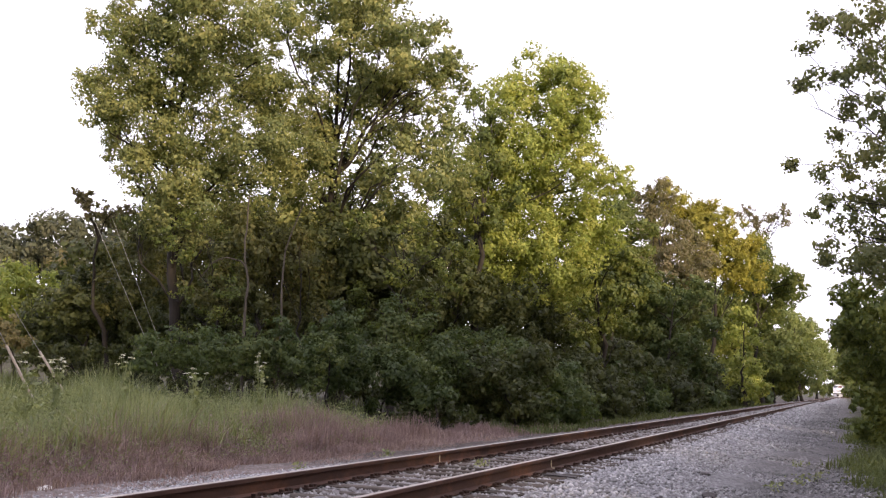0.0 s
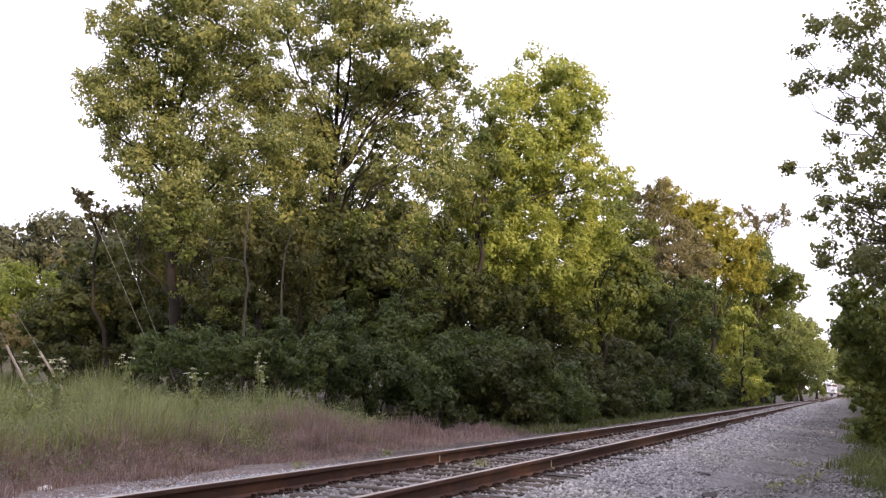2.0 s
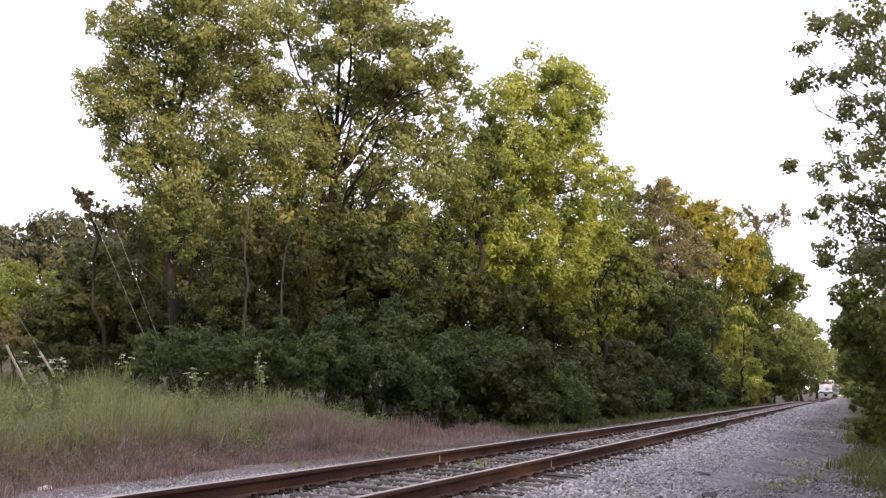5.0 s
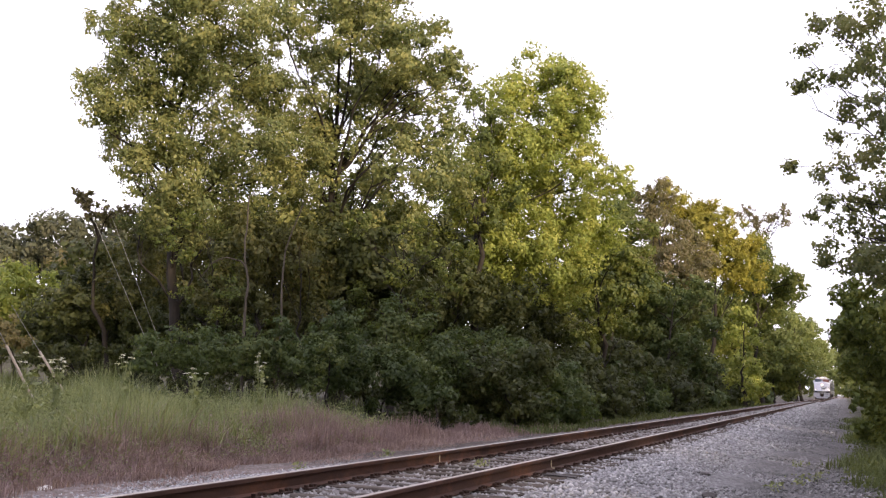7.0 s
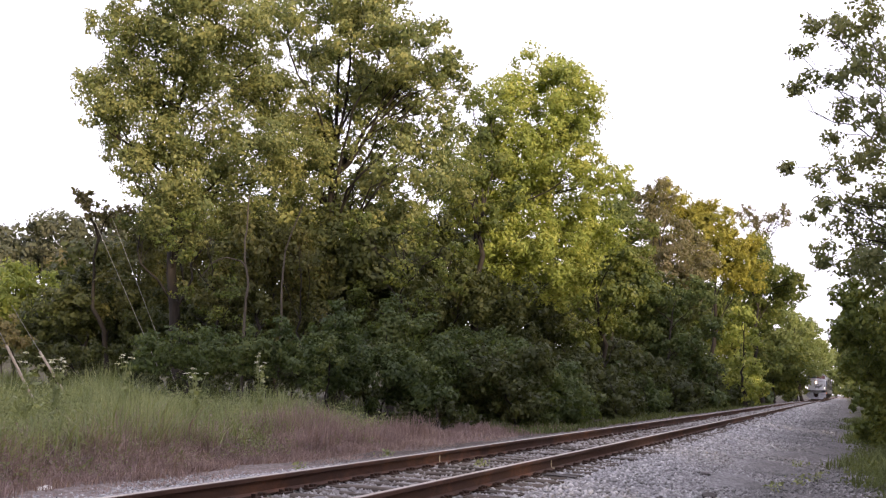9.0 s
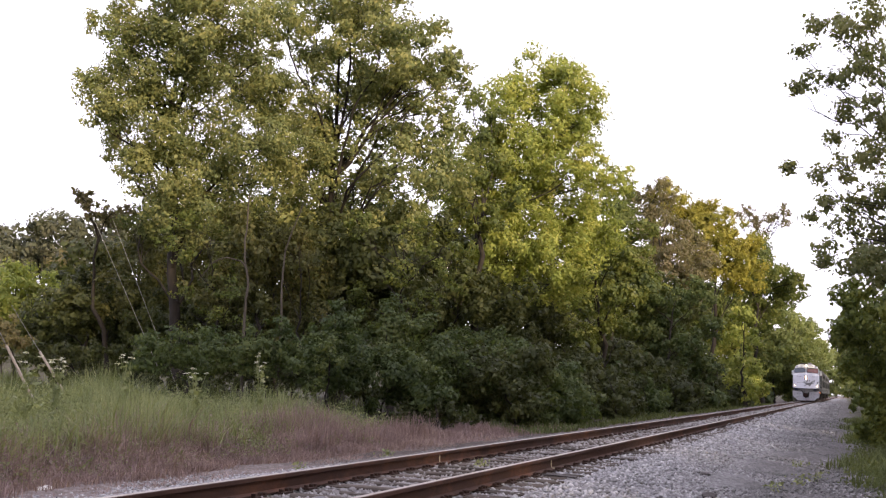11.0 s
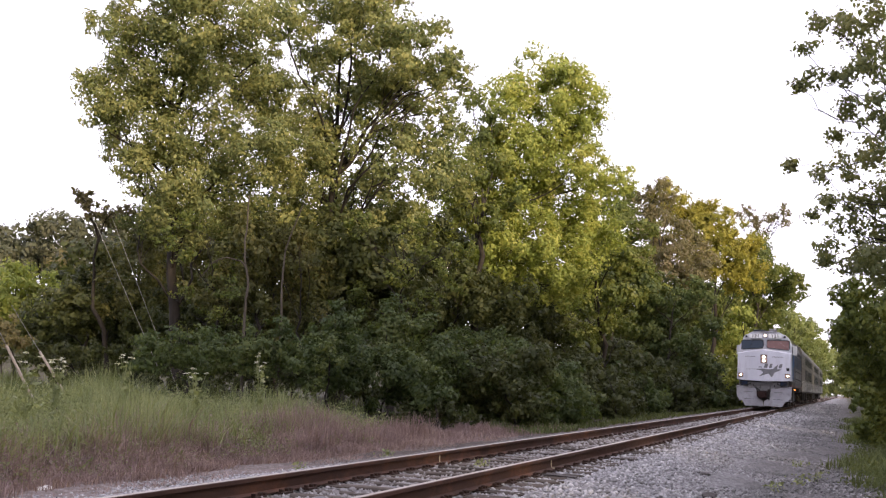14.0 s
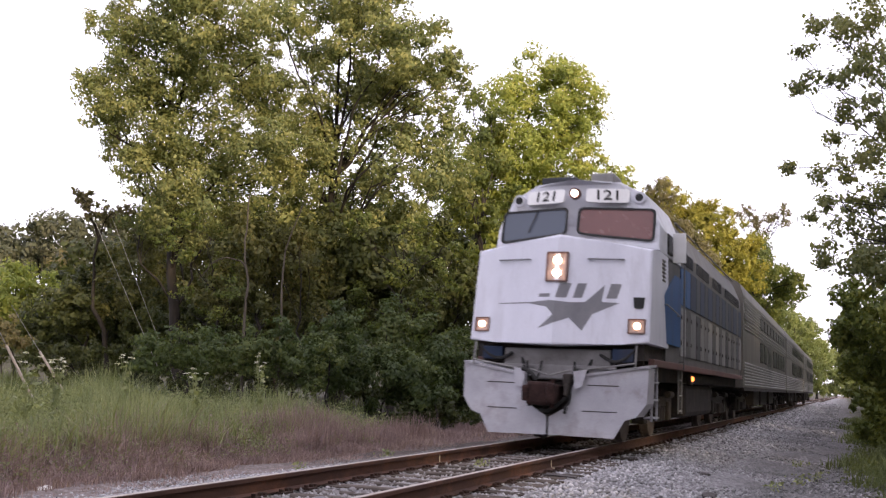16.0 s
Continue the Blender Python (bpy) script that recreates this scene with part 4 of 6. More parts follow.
tree("backdrop_tree", "dense tree deep inside the wood, shade put into its leaf colour", (-28.3, 56.0), leaf_shade, 0.36, 1.70, 3, [(-38.2, 56.0, 7.7, 1.86), (-36.8, 58.1, 9.9, 1.91), (-30.7, 54.7, 10.0, 1.76), (-28.7, 56.9, 10.0, 1.98), (-24.0, 54.0, 9.8, 1.84), (-22.6, 57.4, 9.9, 1.92), (-19.0, 56.0, 9.3, 1.84), (-16.9, 58.1, 9.2, 1.71), (-35.3, 54.7, 5.0, 2.15), (-32.6, 56.9, 6.0, 2.18), (-26.8, 54.0, 5.7, 2.03), (-24.7, 57.4, 6.1, 2.11), (-20.3, 56.0, 6.0, 2.01), (-17.5, 58.1, 6.2, 2.04), (-38.3, 54.7, 4.3, 1.81), (-42.4, 56.9, 5.2, 1.72), (-14.0, 54.0, 7.4, 1.57)])
tree("backdrop_tree", "dense tree deep inside the wood, shade put into its leaf colour", (-16.5, 82.0), leaf_shade, 0.40, 1.70, 3, [(-21.7, 82.0, 13.1, 1.90), (-19.3, 84.1, 11.9, 2.01), (-15.5, 80.7, 10.0, 1.90), (-13.2, 82.9, 10.3, 1.84), (-20.9, 80.0, 9.1, 2.11), (-19.0, 83.4, 7.5, 2.17), (-15.2, 82.0, 6.5, 2.10), (-12.5, 84.1, 6.7, 2.03), (-9.1, 80.7, 8.3, 1.76), (-6.9, 82.9, 7.6, 1.69)])
tree("thicket", "thicket filling the foot of the wood, leaves coloured shade-dark", (-28.1, 40.0), leaf_shade, 0.20, 1.90, 3, [(-32.3, 40.0, 1.4, 0.93), (-32.5, 42.1, 2.3, 1.15), (-28.0, 38.7, 3.3, 1.15), (-31.3, 40.9, 0.8, 0.83), (-27.0, 38.0, 1.2, 1.02), (-28.3, 41.4, 2.4, 1.21), (-27.0, 40.0, 0.9, 0.90), (-27.2, 42.1, 1.3, 1.05), (-28.4, 38.7, 4.9, 0.89), (-28.4, 40.9, 4.5, 1.10), (-24.6, 38.0, 3.3, 1.00)])
tree("thicket", "thicket filling the foot of the wood, leaves coloured shade-dark", (-19.4, 38.0), leaf_shade, 0.20, 1.90, 3, [(-22.9, 38.0, 1.3, 0.94), (-23.0, 40.1, 1.1, 0.87), (-19.5, 36.7, 1.3, 0.84), (-19.6, 38.9, 1.2, 0.88), (-16.7, 36.0, 1.5, 0.85), (-17.4, 39.4, 1.3, 0.82), (-15.5, 38.0, 1.6, 0.88), (-23.9, 40.1, 2.4, 0.93), (-19.3, 36.7, 2.3, 0.89), (-18.5, 38.9, 2.6, 0.92), (-14.7, 36.0, 2.5, 0.84)])
tree("woodland_tree", "hazy tree closing the end of the track", (9.5, 540.0), leaf_far_haze, 0.90, 1.80, 3, [(0.2, 540.0, 17.1, 4.94), (5.9, 543.0, 20.6, 4.96), (12.3, 546.0, 17.6, 5.51), (18.5, 540.0, 20.3, 5.97), (3.2, 543.0, 9.6, 4.40), (9.6, 546.0, 8.8, 4.40), (15.8, 540.0, 8.9, 4.88), (22.2, 543.0, 11.0, 5.43), (1.1, 546.0, 3.5, 2.77), (6.9, 540.0, 2.4, 2.72)])
tree("thicket", "low undergrowth behind the weeds, leaves coloured shade-dark", (-16.5, 31.5), leaf_shade, 0.15, 1.80, 2, [(-22.6, 31.0, 0.5, 0.34), (-22.8, 32.5, 0.4, 0.39), (-20.5, 31.0, 0.6, 0.41), (-20.7, 32.5, 0.5, 0.38), (-18.5, 31.0, 0.6, 0.40), (-18.6, 32.5, 0.5, 0.38), (-16.6, 31.0, 0.6, 0.40), (-16.7, 32.5, 0.5, 0.37), (-14.8, 31.0, 0.7, 0.39), (-14.8, 32.5, 0.6, 0.36), (-13.0, 31.0, 0.7, 0.38), (-13.0, 32.5, 0.6, 0.36), (-11.3, 31.0, 0.7, 0.41), (-11.2, 32.5, 0.5, 0.39)])
tree("woodland_tree", "dark green tree standing close behind the tall trees", (-22.2, 45.0), leaf_shrub, 0.17, 1.10, 5, [(-23.9, 44.0, 15.0, 0.98), (-23.7, 46.0, 14.3, 1.07), (-26.7, 48.0, 13.7, 1.13), (-21.4, 44.0, 12.2, 1.01), (-24.1, 46.0, 11.6, 1.12), (-23.0, 48.0, 11.3, 1.15), (-24.6, 44.0, 10.3, 1.03), (-23.4, 46.0, 9.4, 1.17), (-22.2, 48.0, 9.1, 1.20), (-24.1, 44.0, 8.3, 1.08), (-20.6, 46.0, 12.0, 0.87), (-18.9, 48.0, 10.9, 1.00), (-15.5, 44.0, 9.2, 0.96), (-18.8, 46.0, 8.8, 1.08), (-15.1, 48.0, 10.7, 0.86), (-26.2, 44.0, 9.5, 0.98), (-29.8, 46.0, 9.6, 0.98), (-29.9, 48.0, 12.2, 0.83)], 0.1)
shading_wood()


# ---- rails and ties ----
track = thing("railway_track", "single railway track with rusty rails on weathered ties", "railway track", kind="structure")
RAIL = [(-0.07, -0.172), (0.07, -0.172), (0.07, -0.158), (0.012, -0.14), (0.009, -0.05), (0.036, -0.038), (0.036, -0.004), (0.03, -0.001), (-0.03, -0.001), (-0.036, -0.004), (-0.036, -0.038), (-0.009, -0.05), (-0.012, -0.14), (-0.07, -0.158)]
RAIL_YS = np.concatenate([[-40.0], np.linspace(0, 300, 31), np.linspace(310, 600, 30)])
for side in (-0.7525, 0.7525):
    bm = loft(B(), [[(side + x + float(bend(y)), y, z) for x, z in RAIL] for y in RAIL_YS])
    rail = part("rail", bm, rail_rust, track, "rust-brown steel rail")
    bm = loft(B(), [[(side + x + float(bend(y)), y, z) for x, z in ((-0.026, -0.0005), (0.026, -0.0005), (0.024, 0.002), (-0.024, 0.002))] for y in RAIL_YS])
    part("running_surface", bm, rail_shine, rail, "worn dull-bright running surface")


def tie_mesh():
    bm = box(B(), -1.3, 1.3, -0.115, 0.115, -0.36, -0.174)
    bmesh.ops.bevel(bm, geom=bm.edges[:], offset=0.012, segments=1, affect="EDGES")
    for v in bm.verts:
        v.co += Vector((rng.normal(0, 0.015), rng.normal(0, 0.005), 0))
    me = bpy.data.meshes.new("tie")
    bm.to_mesh(me)
    bm.free()
    me.materials.append(tie_wood)
    return me


def plate_mesh():
    bm = box(B(), -0.16, 0.16, -0.09, 0.09, -0.178, -0.163)
    for x in (-0.105, 0.105):
        for y in (-0.055, 0.055):
            box(bm, x - 0.02, x + 0.02, y - 0.014, y + 0.014, -0.165, -0.137)
    for x in (-0.085, 0.085):
        box(bm, x - 0.035, x + 0.035, 0.12, 0.155, -0.19, -0.14)
    me = bpy.data.meshes.new("tie_plate")
    bm.to_mesh(me)
    bm.free()
    me.materials.append(iron_rust)
    return me


ties = [tie_mesh() for _ in range(6)]
plates = plate_mesh()
SPACING = 0.53
for k in range(280):
    y = 6.0 + k * SPACING + float(rng.normal(0, 0.02))
    ob = new("tie", ties[int(rng.integers(6))])
    ob.parent = track
    ob.location = (float(rng.normal(0, 0.03)), y, float(rng.normal(-0.004, 0.006)))
    ob.rotation_euler = (0, 0, float(rng.normal(0, 0.012)))
    if k < 110:
        for side in (-0.7525, 0.7525):
            ob = new("tie_plate", plates)
            ob.parent = track
            ob.location = (side, y, 0)
bm = B()
for k in range(280, 1000):
    y = 6.0 + k * SPACING
    box(bm, float(bend(y)) - 1.3, float(bend(y)) + 1.3, y - 0.115, y + 0.115, -0.36, -0.176) if k < 640 else None
far_ties = part("far_ties", bm, tie_wood, track, "weathered wooden ties far along the track")
far_ties["kind"] = "stuff"
for y, side in ((13.64, -0.7525), (13.99, 0.7525)):
    bm = B()
    box(bm, side + 0.010, side + 0.0165, y - 0.012, y + 0.012, -0.15, -0.045)
    box(bm, side + 0.012, side + 0.066, y - 0.012, y + 0.012, -0.157, -0.145)
    part("paint_mark", bm, mark_cream, track, "cream paint mark on the rail web")


# ---- weeds and grass ----
def blades(name, label, n, place, height, mat, width=0.012, lean=0.35, tuft=0.12, per=14):
    """Bent grass blades in tufts; place(n) gives x, y."""
    m = max(1, n // per)
    x, y, h = place(m)
    x, y, h = np.repeat(x, per), np.repeat(y, per), np.repeat(h, per)
    n = len(x)
    x, y = x + rng.normal(0, tuft, n), y + rng.normal(0, tuft, n)
    z = ground_height(x, y) - 0.03
    H = height * h * np.minimum(rng.lognormal(-0.1, 0.28, n), 1.25)
    a = rng.uniform(0, 6.28, n)
    l = np.abs(rng.normal(0, lean, n)) * H
    dx, dy = np.cos(a), np.sin(a)
    w = width * rng.uniform(0.6, 1.4, n)
    px, py = -dy * w, dx * w
    p0 = np.stack([x, y, z], 1)
    p1 = np.stack([x + dx * l * 0.35, y + dy * l * 0.35, z + H * 0.62], 1)
    p2 = np.stack([x + dx * l, y + dy * l, z + H], 1)
    s = np.stack([px, py, 0 * px], 1)
    v = np.stack([p0 - s, p0 + s, p1 + s * 0.8, p1 - s * 0.8, p2], 1)
    i = np.arange(n)[:, None] * 5
    f = np.concatenate([i + (0, 1, 2), i + (0, 2, 3), i + (3, 2, 4)])
    ob = new(name, mesh_of(name, v.reshape(-1, 3), f, mat))
    return tagged(ob, label, "grass", kind="stuff")


def strip(x0, x1, y0, y1, power=1.0, taper=0.0):
    """Random places in a strip beside the track, with patches of tall and short growth."""
    def place(m):
        y = y0 + (y1 - y0) * rng.random(m) ** power
        u = rng.random(m)
        x = x0 + (x1 - x0) * u
        h = 0.75 + 0.35 * np.sin(x * 1.3 + y * 0.7) * np.sin(y * 0.45 + 1.0) + rng.normal(0, 0.12, m)
        h = h * (1 - taper * (1 - u))
        return x, y, np.clip(h, 0.25, 1.5)
    return place


def verge(m):
    """The uneven edge of the verge beside the gravel path."""
    y = 12 + 50 * rng.random(m) ** 1.3
    u = rng.random(m)
    x = 4.95 + 2.3 * u ** 1.3 + 0.35 * np.sin(0.5 * y) + 0.22 * np.sin(1.3 * y + 1) + rng.normal(0, 0.12, m)
    return x, y, 0.45 + 0.6 * u + rng.normal(0, 0.1, m)


blades("dry_grass", "dead purplish-brown grass along the ballast edge", 32000, strip(-4.3, -6.6, 7, 23, 1.0, 0.75), 0.74, grass_dry, 0.0055, 0.8, 0.10, 22)
blades("dry_grass", "tufts of dead pinkish-brown grass by the shrubs", 10000, strip(-5.0, -6.7, 17.5, 24.0, 1.0, 0.25), 0.9, grass_dry, 0.006, 0.35, 0.13, 26)
blades("dry_grass", "dead purplish-brown grass along the ballast edge", 3000, strip(-3.8, -5.6, 22, 40, 1.2, 0.5), 0.24, grass_dry, 0.009, 0.8)
blades("dry_grass", "ragged dead grass under the edge of the shrubs", 9000, strip(-4.7, -6.6, 20, 31, 1.0, 0.4), 0.36, grass_dry, 0.007, 0.5, 0.13, 20)
blades("dry_grass", "short dead grass on the bare earth", 9000, strip(-3.0, -5.0, 7, 26, 1.0, 0.6), 0.2, grass_dry, 0.004, 1.0, 0.09, 16)
blades("tall_grass", "tall pale green grass and weeds behind the dead growth", 36000, strip(-5.8, -14.5, 8, 23, 1.0, 0.4), 1.3, grass_green, 0.009, 0.55, 0.16, 18)
blades("tall_grass", "tall pale green grass and weeds in the clearing", 16000, strip(-14, -34, 12, 40, 1.0, 0.0), 1.25, grass_verge, 0.016, 0.5, 0.3)
blades("tall_grass", "green grass at the foot of the wood", 8000, strip(-3.4, -5.5, 30, 130, 1.4, 0.3), 0.35, grass_verge, 0.016, 0.5, 0.2)
blades("verge_grass", "green grass on the verge beside the gravel path", 15000, verge, 0.45, grass_verge, 0.009, 0.7, 0.15)


def low_shrubs():
    """Waist-high shrubs that crowd the ballast further along the track."""
    for i in range(30):
        y = 33.0 + i * 2.6 + 0.04 * i * i
        x = -5.5 - 0.5 * math.sin(i * 2.1)
        r = 0.95 + 0.25 * math.sin(i * 1.3)
        tree("shrub", "low leafy green shrub crowding the track bed", (x, y), (leaf_shade, leaf_shrub)[(i * 5) % 7 % 2], max(0.16, 0.0044 * y), 1.3, 1,
             [(x, y, 0.15, r), (x - 0.9, y + 1.1, 0.7, r * 1.25), (x - 1.8, y - 0.6, 1.4, r * 1.3)], category="shrub")


low_shrubs()
tree("shrub", "dark shrub filling a gap in the hedge", (-9.7, 47.0), leaf_shade, 0.18, 1.60, 3, [(-10.2, 47.0, 3.6, 0.70), (-9.7, 47.5, 3.3, 0.70), (-10.9, 48.0, 3.1, 0.66), (-9.9, 47.0, 2.5, 0.75)], category="shrub")
tree("shrub", "dark shrub filling a gap in the hedge", (-10.9, 33.0), leaf_shade, 0.14, 1.60, 3, [(-11.2, 33.0, 0.5, 0.39), (-10.9, 33.5, 0.5, 0.40), (-10.6, 34.0, 0.6, 0.40)], category="shrub")
# Added growth whose only task is to darken the ground before the hedge.
tree("shrub", "low dark leaves added to darken the edge of the bare earth", (-6.3, 28.0), leaf_shade, 0.12, 1.60, 3, [(-7.4, 28.0, -0.1, 0.33), (-6.9, 28.5, -0.1, 0.33), (-6.4, 29.0, -0.1, 0.33), (-5.4, 28.0, 0.0, 0.29), (-7.3, 28.5, 0.2, 0.33), (-6.6, 29.0, 0.2, 0.37)], category="shrub")


def flowering_weed(x, y, h):
    gz = float(ground_height(x, y))
    root = thing("flowering_weed", "tall weed with flat white flower heads among the grass", "weed", "white flowering weeds", at=(x, y, gz))
    tops = []
    for _ in range(5):
        bm = B()
        a, r = rng.uniform(0, 6.28), rng.uniform(0.05, 0.22)
        tip = (r * math.cos(a), r * math.sin(a), h * rng.uniform(0.85, 1.0))
        rod(bm, (0, 0, 0.02), (tip[0] * 0.3, tip[1] * 0.3, h * 0.6), 0.008, 0.006, 5)
        rod(bm, (tip[0] * 0.3, tip[1] * 0.3, h * 0.6), tip, 0.006, 0.003, 5)
        tops.append(tip)
        part("stem", bm, grass_green, root)
    pts = np.concatenate([np.array(t) + rng.normal(0, 1, (16, 3)) * (0.028, 0.028, 0.012) for t in tops])
    for q in np.split(pts, 5):
        ob = new("flower_head", mesh_of("flower_head", *leaf_arrays(q, 0.017), petal_white))
        ob.parent = root
        tagged(ob, "flat cluster of small white flowers", kind="stuff")
    lp = np.stack([rng.normal(0, 0.06, 70), rng.normal(0, 0.06, 70), rng.uniform(0.2, 0.85, 70) * h], 1)
    ob = new("leaves", leaves_mesh("leaves", lp, 0.11, grass_green))
    ob.parent = root


def leaf_arrays(c, s):
    n = len(c)
    a = rng.normal(size=(n, 2, 3)) * s
    a[:, :, 2] *= 0.4
    v = np.stack([c - a[:, 0], c + a[:, 1] * 0.6, c + a[:, 0], c - a[:, 1] * 0.6], 1).reshape(-1, 3)
    i = np.arange(n)[:, None] * 4
    return v, np.concatenate([i + (0, 1, 2), i + (0, 2, 3)])




def leafy_weeds(n, x0, x1, y0, y1, h0, h1, leaf, mat, label, per=50, slim=0.2, spread=0.15):
    """Bushy plants among the grass, lower towards the track (x0) than away from it (x1)."""
    u = rng.random(n)
    x, y = x0 + (x1 - x0) * u, y0 + (y1 - y0) * rng.random(n)
    h = rng.uniform(h0, h1, n) * (0.45 + 0.55 * u ** 0.6)
    c = np.repeat(np.stack([x, y, ground_height(x, y)], 1), per, 0)
    g = rng.normal(size=(n * per, 3)) * (spread, spread, 0)
    g[:, 2] = np.repeat(h, per) * (0.1 + 0.9 * rng.random(n * per) ** 0.7) * (1 - 0.6 * np.clip(np.hypot(g[:, 0], g[:, 1]) / (2.2 * spread), 0, 1))
    ob = new("weeds", leaves_mesh("weeds", c + g, leaf, mat, None, slim))
    tagged(ob, label, "weeds", kind="stuff")


leafy_weeds(2000, -5.9, -13.5, 8, 25, 0.8, 1.45, 0.07, grass_green, "leafy pale green weeds among the tall grass", 60)
leafy_weeds(500, -13, -30, 14, 38, 0.9, 1.45, 0.12, grass_green, "leafy pale green weeds in the clearing", 40, 0.2, 0.3)
leafy_weeds(850, -4.6, -7.4, 7.5, 23.5, 0.3, 0.85, 0.042, grass_dry, "withered purplish-brown weeds along the gravel", 55, 0.16, 0.12)
leafy_weeds(420, -4.9, -7.0, 8, 21, 0.25, 0.75, 0.06, grass_green, "small green weeds in the dead growth", 40, 0.2, 0.1)
leafy_weeds(170, 4.6, 7.0, 13, 40, 0.25, 0.6, 0.06, grass_verge, "small green weeds on the verge", 40, 0.2, 0.12)


# ---- small things by the track ----
for wx, wy, wh in ((-8.6, 14.2, 1.75), (-9.2, 15.6, 1.7), (-9.0, 17.3, 1.85), (-8.2, 18.6, 1.6), (-10.5, 17.0, 1.6), (-8.0, 20.8, 2.0), (-8.3, 21.4, 1.8), (-10.4, 13.5, 1.6), (-12.0, 14.5, 1.6), (-13.0, 13.2, 1.6)):
    flowering_weed(wx, wy, wh)


def rock(name, label, x, y, size, mat, seed):
    bm = B()
    bmesh.ops.create_icosphere(bm, subdivisions=2, radius=1)
    r = random.Random(seed)
    for v in bm.verts:
        v.co *= 1 + 0.28 * noise.noise(v.co * 1.4 + Vector((seed, 0, 0)))
        v.co = Vector((v.co.x * size[0], v.co.y * size[1], v.co.z * size[2]))
    ob = part(name, bm, mat)
    ob.location = (x, y, float(ground_height(x, y)) + size[2] * 0.45)
    ob.rotation_euler = (0, 0, r.uniform(0, 3))
    return tagged(ob, label, "stone")


rock("stone", "pale flat stone lying at the grass edge", -4.5, 10.2, (0.13, 0.08, 0.06), stone_white, 3)
rock("stone", "dark lump of stone on the gravel", 2.93, 13.5, (0.13, 0.10, 0.05), stone_dark, 5)
rock("stone", "small dark stone on the gravel", 2.5, 16.5, (0.09, 0.07, 0.03), stone_dark, 8)
rock("stone", "small dark stone on the gravel", 3.2, 19.5, (0.1, 0.07, 0.03), stone_dark, 9)
bm = box(B(), -0.19, 0.19, -0.10, 0.10, 0.0, 0.05, 0.015)
for v in bm.verts:
    v.co += Vector((rng.normal(0, 0.015), rng.normal(0, 0.015), rng.normal(0, 0.008)))
scrap = part("wood_scrap", bm, stone_dark)
scrap.matrix_world = pose(1.13, 13.06, -0.20, 0, 2, 14)
tagged(scrap, "dark splintered scrap of wood beside the tie ends", "wood scrap")


def guy_wire(top, foot, guard):
    root = thing("guy_wire", "steel guy wire with a pale plastic guard" if guard else "thin steel guy wire rising above the weeds", "guy wire", "guy wires in the clearing", at=foot)
    bm = B()
    d = Vector(top) - Vector(foot)
    rod(bm, (0, 0, 0), d, 0.0075, 0.0075, 6)
    part("wire", bm, wire_steel, root)
    if guard:
        bm = B()
        rod(bm, d.normalized() * max(0.05, guard - 2.2), d.normalized() * guard, 0.032, 0.032, 10)
        part("guard", bm, guard_pale, root, "pale plastic guard tube")


def sapling(label, stems):
    """Thin pale stems that stand in front of the dark wood."""
    x, y, _ = stems[0][0][0]
    gz = float(ground_height(x, y))
    root = thing("sapling", label, "tree", "pale saplings", at=(x, y, gz))
    for line, r0, r1 in stems:
        p = np.array(line, float) - (x, y, gz)
        if line is stems[0][0]:
            p = np.concatenate([[(p[0, 0], p[0, 1], -0.1)], p])
        u, n = np.linspace(0, 1, len(p)), 4 * len(p)
        q = np.stack([np.interp(np.linspace(0, 1, n), u, p[:, k]) for k in range(3)], 1) + rng.normal(0, 0.012, (n, 3))
        v, f = tube(q, np.linspace(r0, r1, n), 7)
        ob = new("stem", mesh_of("stem", v, f, bark_pale, True))
        ob.parent = root


sapling("slender sapling with a pale bent trunk and one arching branch", [([(-14.3, 30.1, 2.9), (-14.2, 30.0, 4.0), (-14.3, 29.8, 5.1), (-14.1, 29.6, 6.9)], 0.055, 0.025), ([(-14.2, 29.9, 4.4), (-14.4, 29.8, 4.7), (-14.8, 29.5, 4.8), (-15.2, 29.3, 4.6), (-15.6, 29.1, 4.0)], 0.032, 0.012)])
sapling("slender pale sapling leaning among dark foliage", [([(-13.5, 31.1, 2.9), (-13.5, 31.0, 4.1), (-13.4, 31.0, 5.3), (-12.8, 31.0, 6.9)], 0.05, 0.018)])


def small_weed(x, y, h):
    gz = float(ground_height(x, y))
    root = thing("small_weed", "small green weed growing out of the gravel", "weed", "weeds in the gravel", at=(x, y, gz))
    p = rng.normal(0, 1, (40, 3)) * (h * 0.5, h * 0.5, 0)
    p[:, 2] = rng.uniform(0.1, 1.0, 40) * h
    ob = new("leaves", leaves_mesh("leaves", p, 0.05, grass_green))
    ob.parent = root
    part("stem", rod(B(), (0, 0, -0.02), (0.01, 0, h * 0.8), 0.005, 0.003, 5), grass_green, root)


for wx, wy, wh in ((-0.20, 13.86, 0.12), (3.6, 15.2, 0.14), (3.9, 16.8, 0.16), (4.1, 18.0, 0.15), (3.7, 20.5, 0.14), (-2.3, 12.5, 0.12), (-2.6, 16.0, 0.14)):
    small_weed(wx, wy, wh)


guy_wire((-16.61, 24.95, 5.46), (-14.54, 27.22, -0.60), 0.00)
guy_wire((-16.17, 25.32, 5.42), (-14.30, 27.34, -0.60), 0.00)
guy_wire((-14.88, 18.64, 3.28), (-13.42, 20.23, -0.60), 2.30)
guy_wire((-15.55, 20.88, 2.49), (-14.08, 22.32, -0.60), 2.32)


# ---- the train ----
SPEED, NOSE_END = 24.1, 16.85


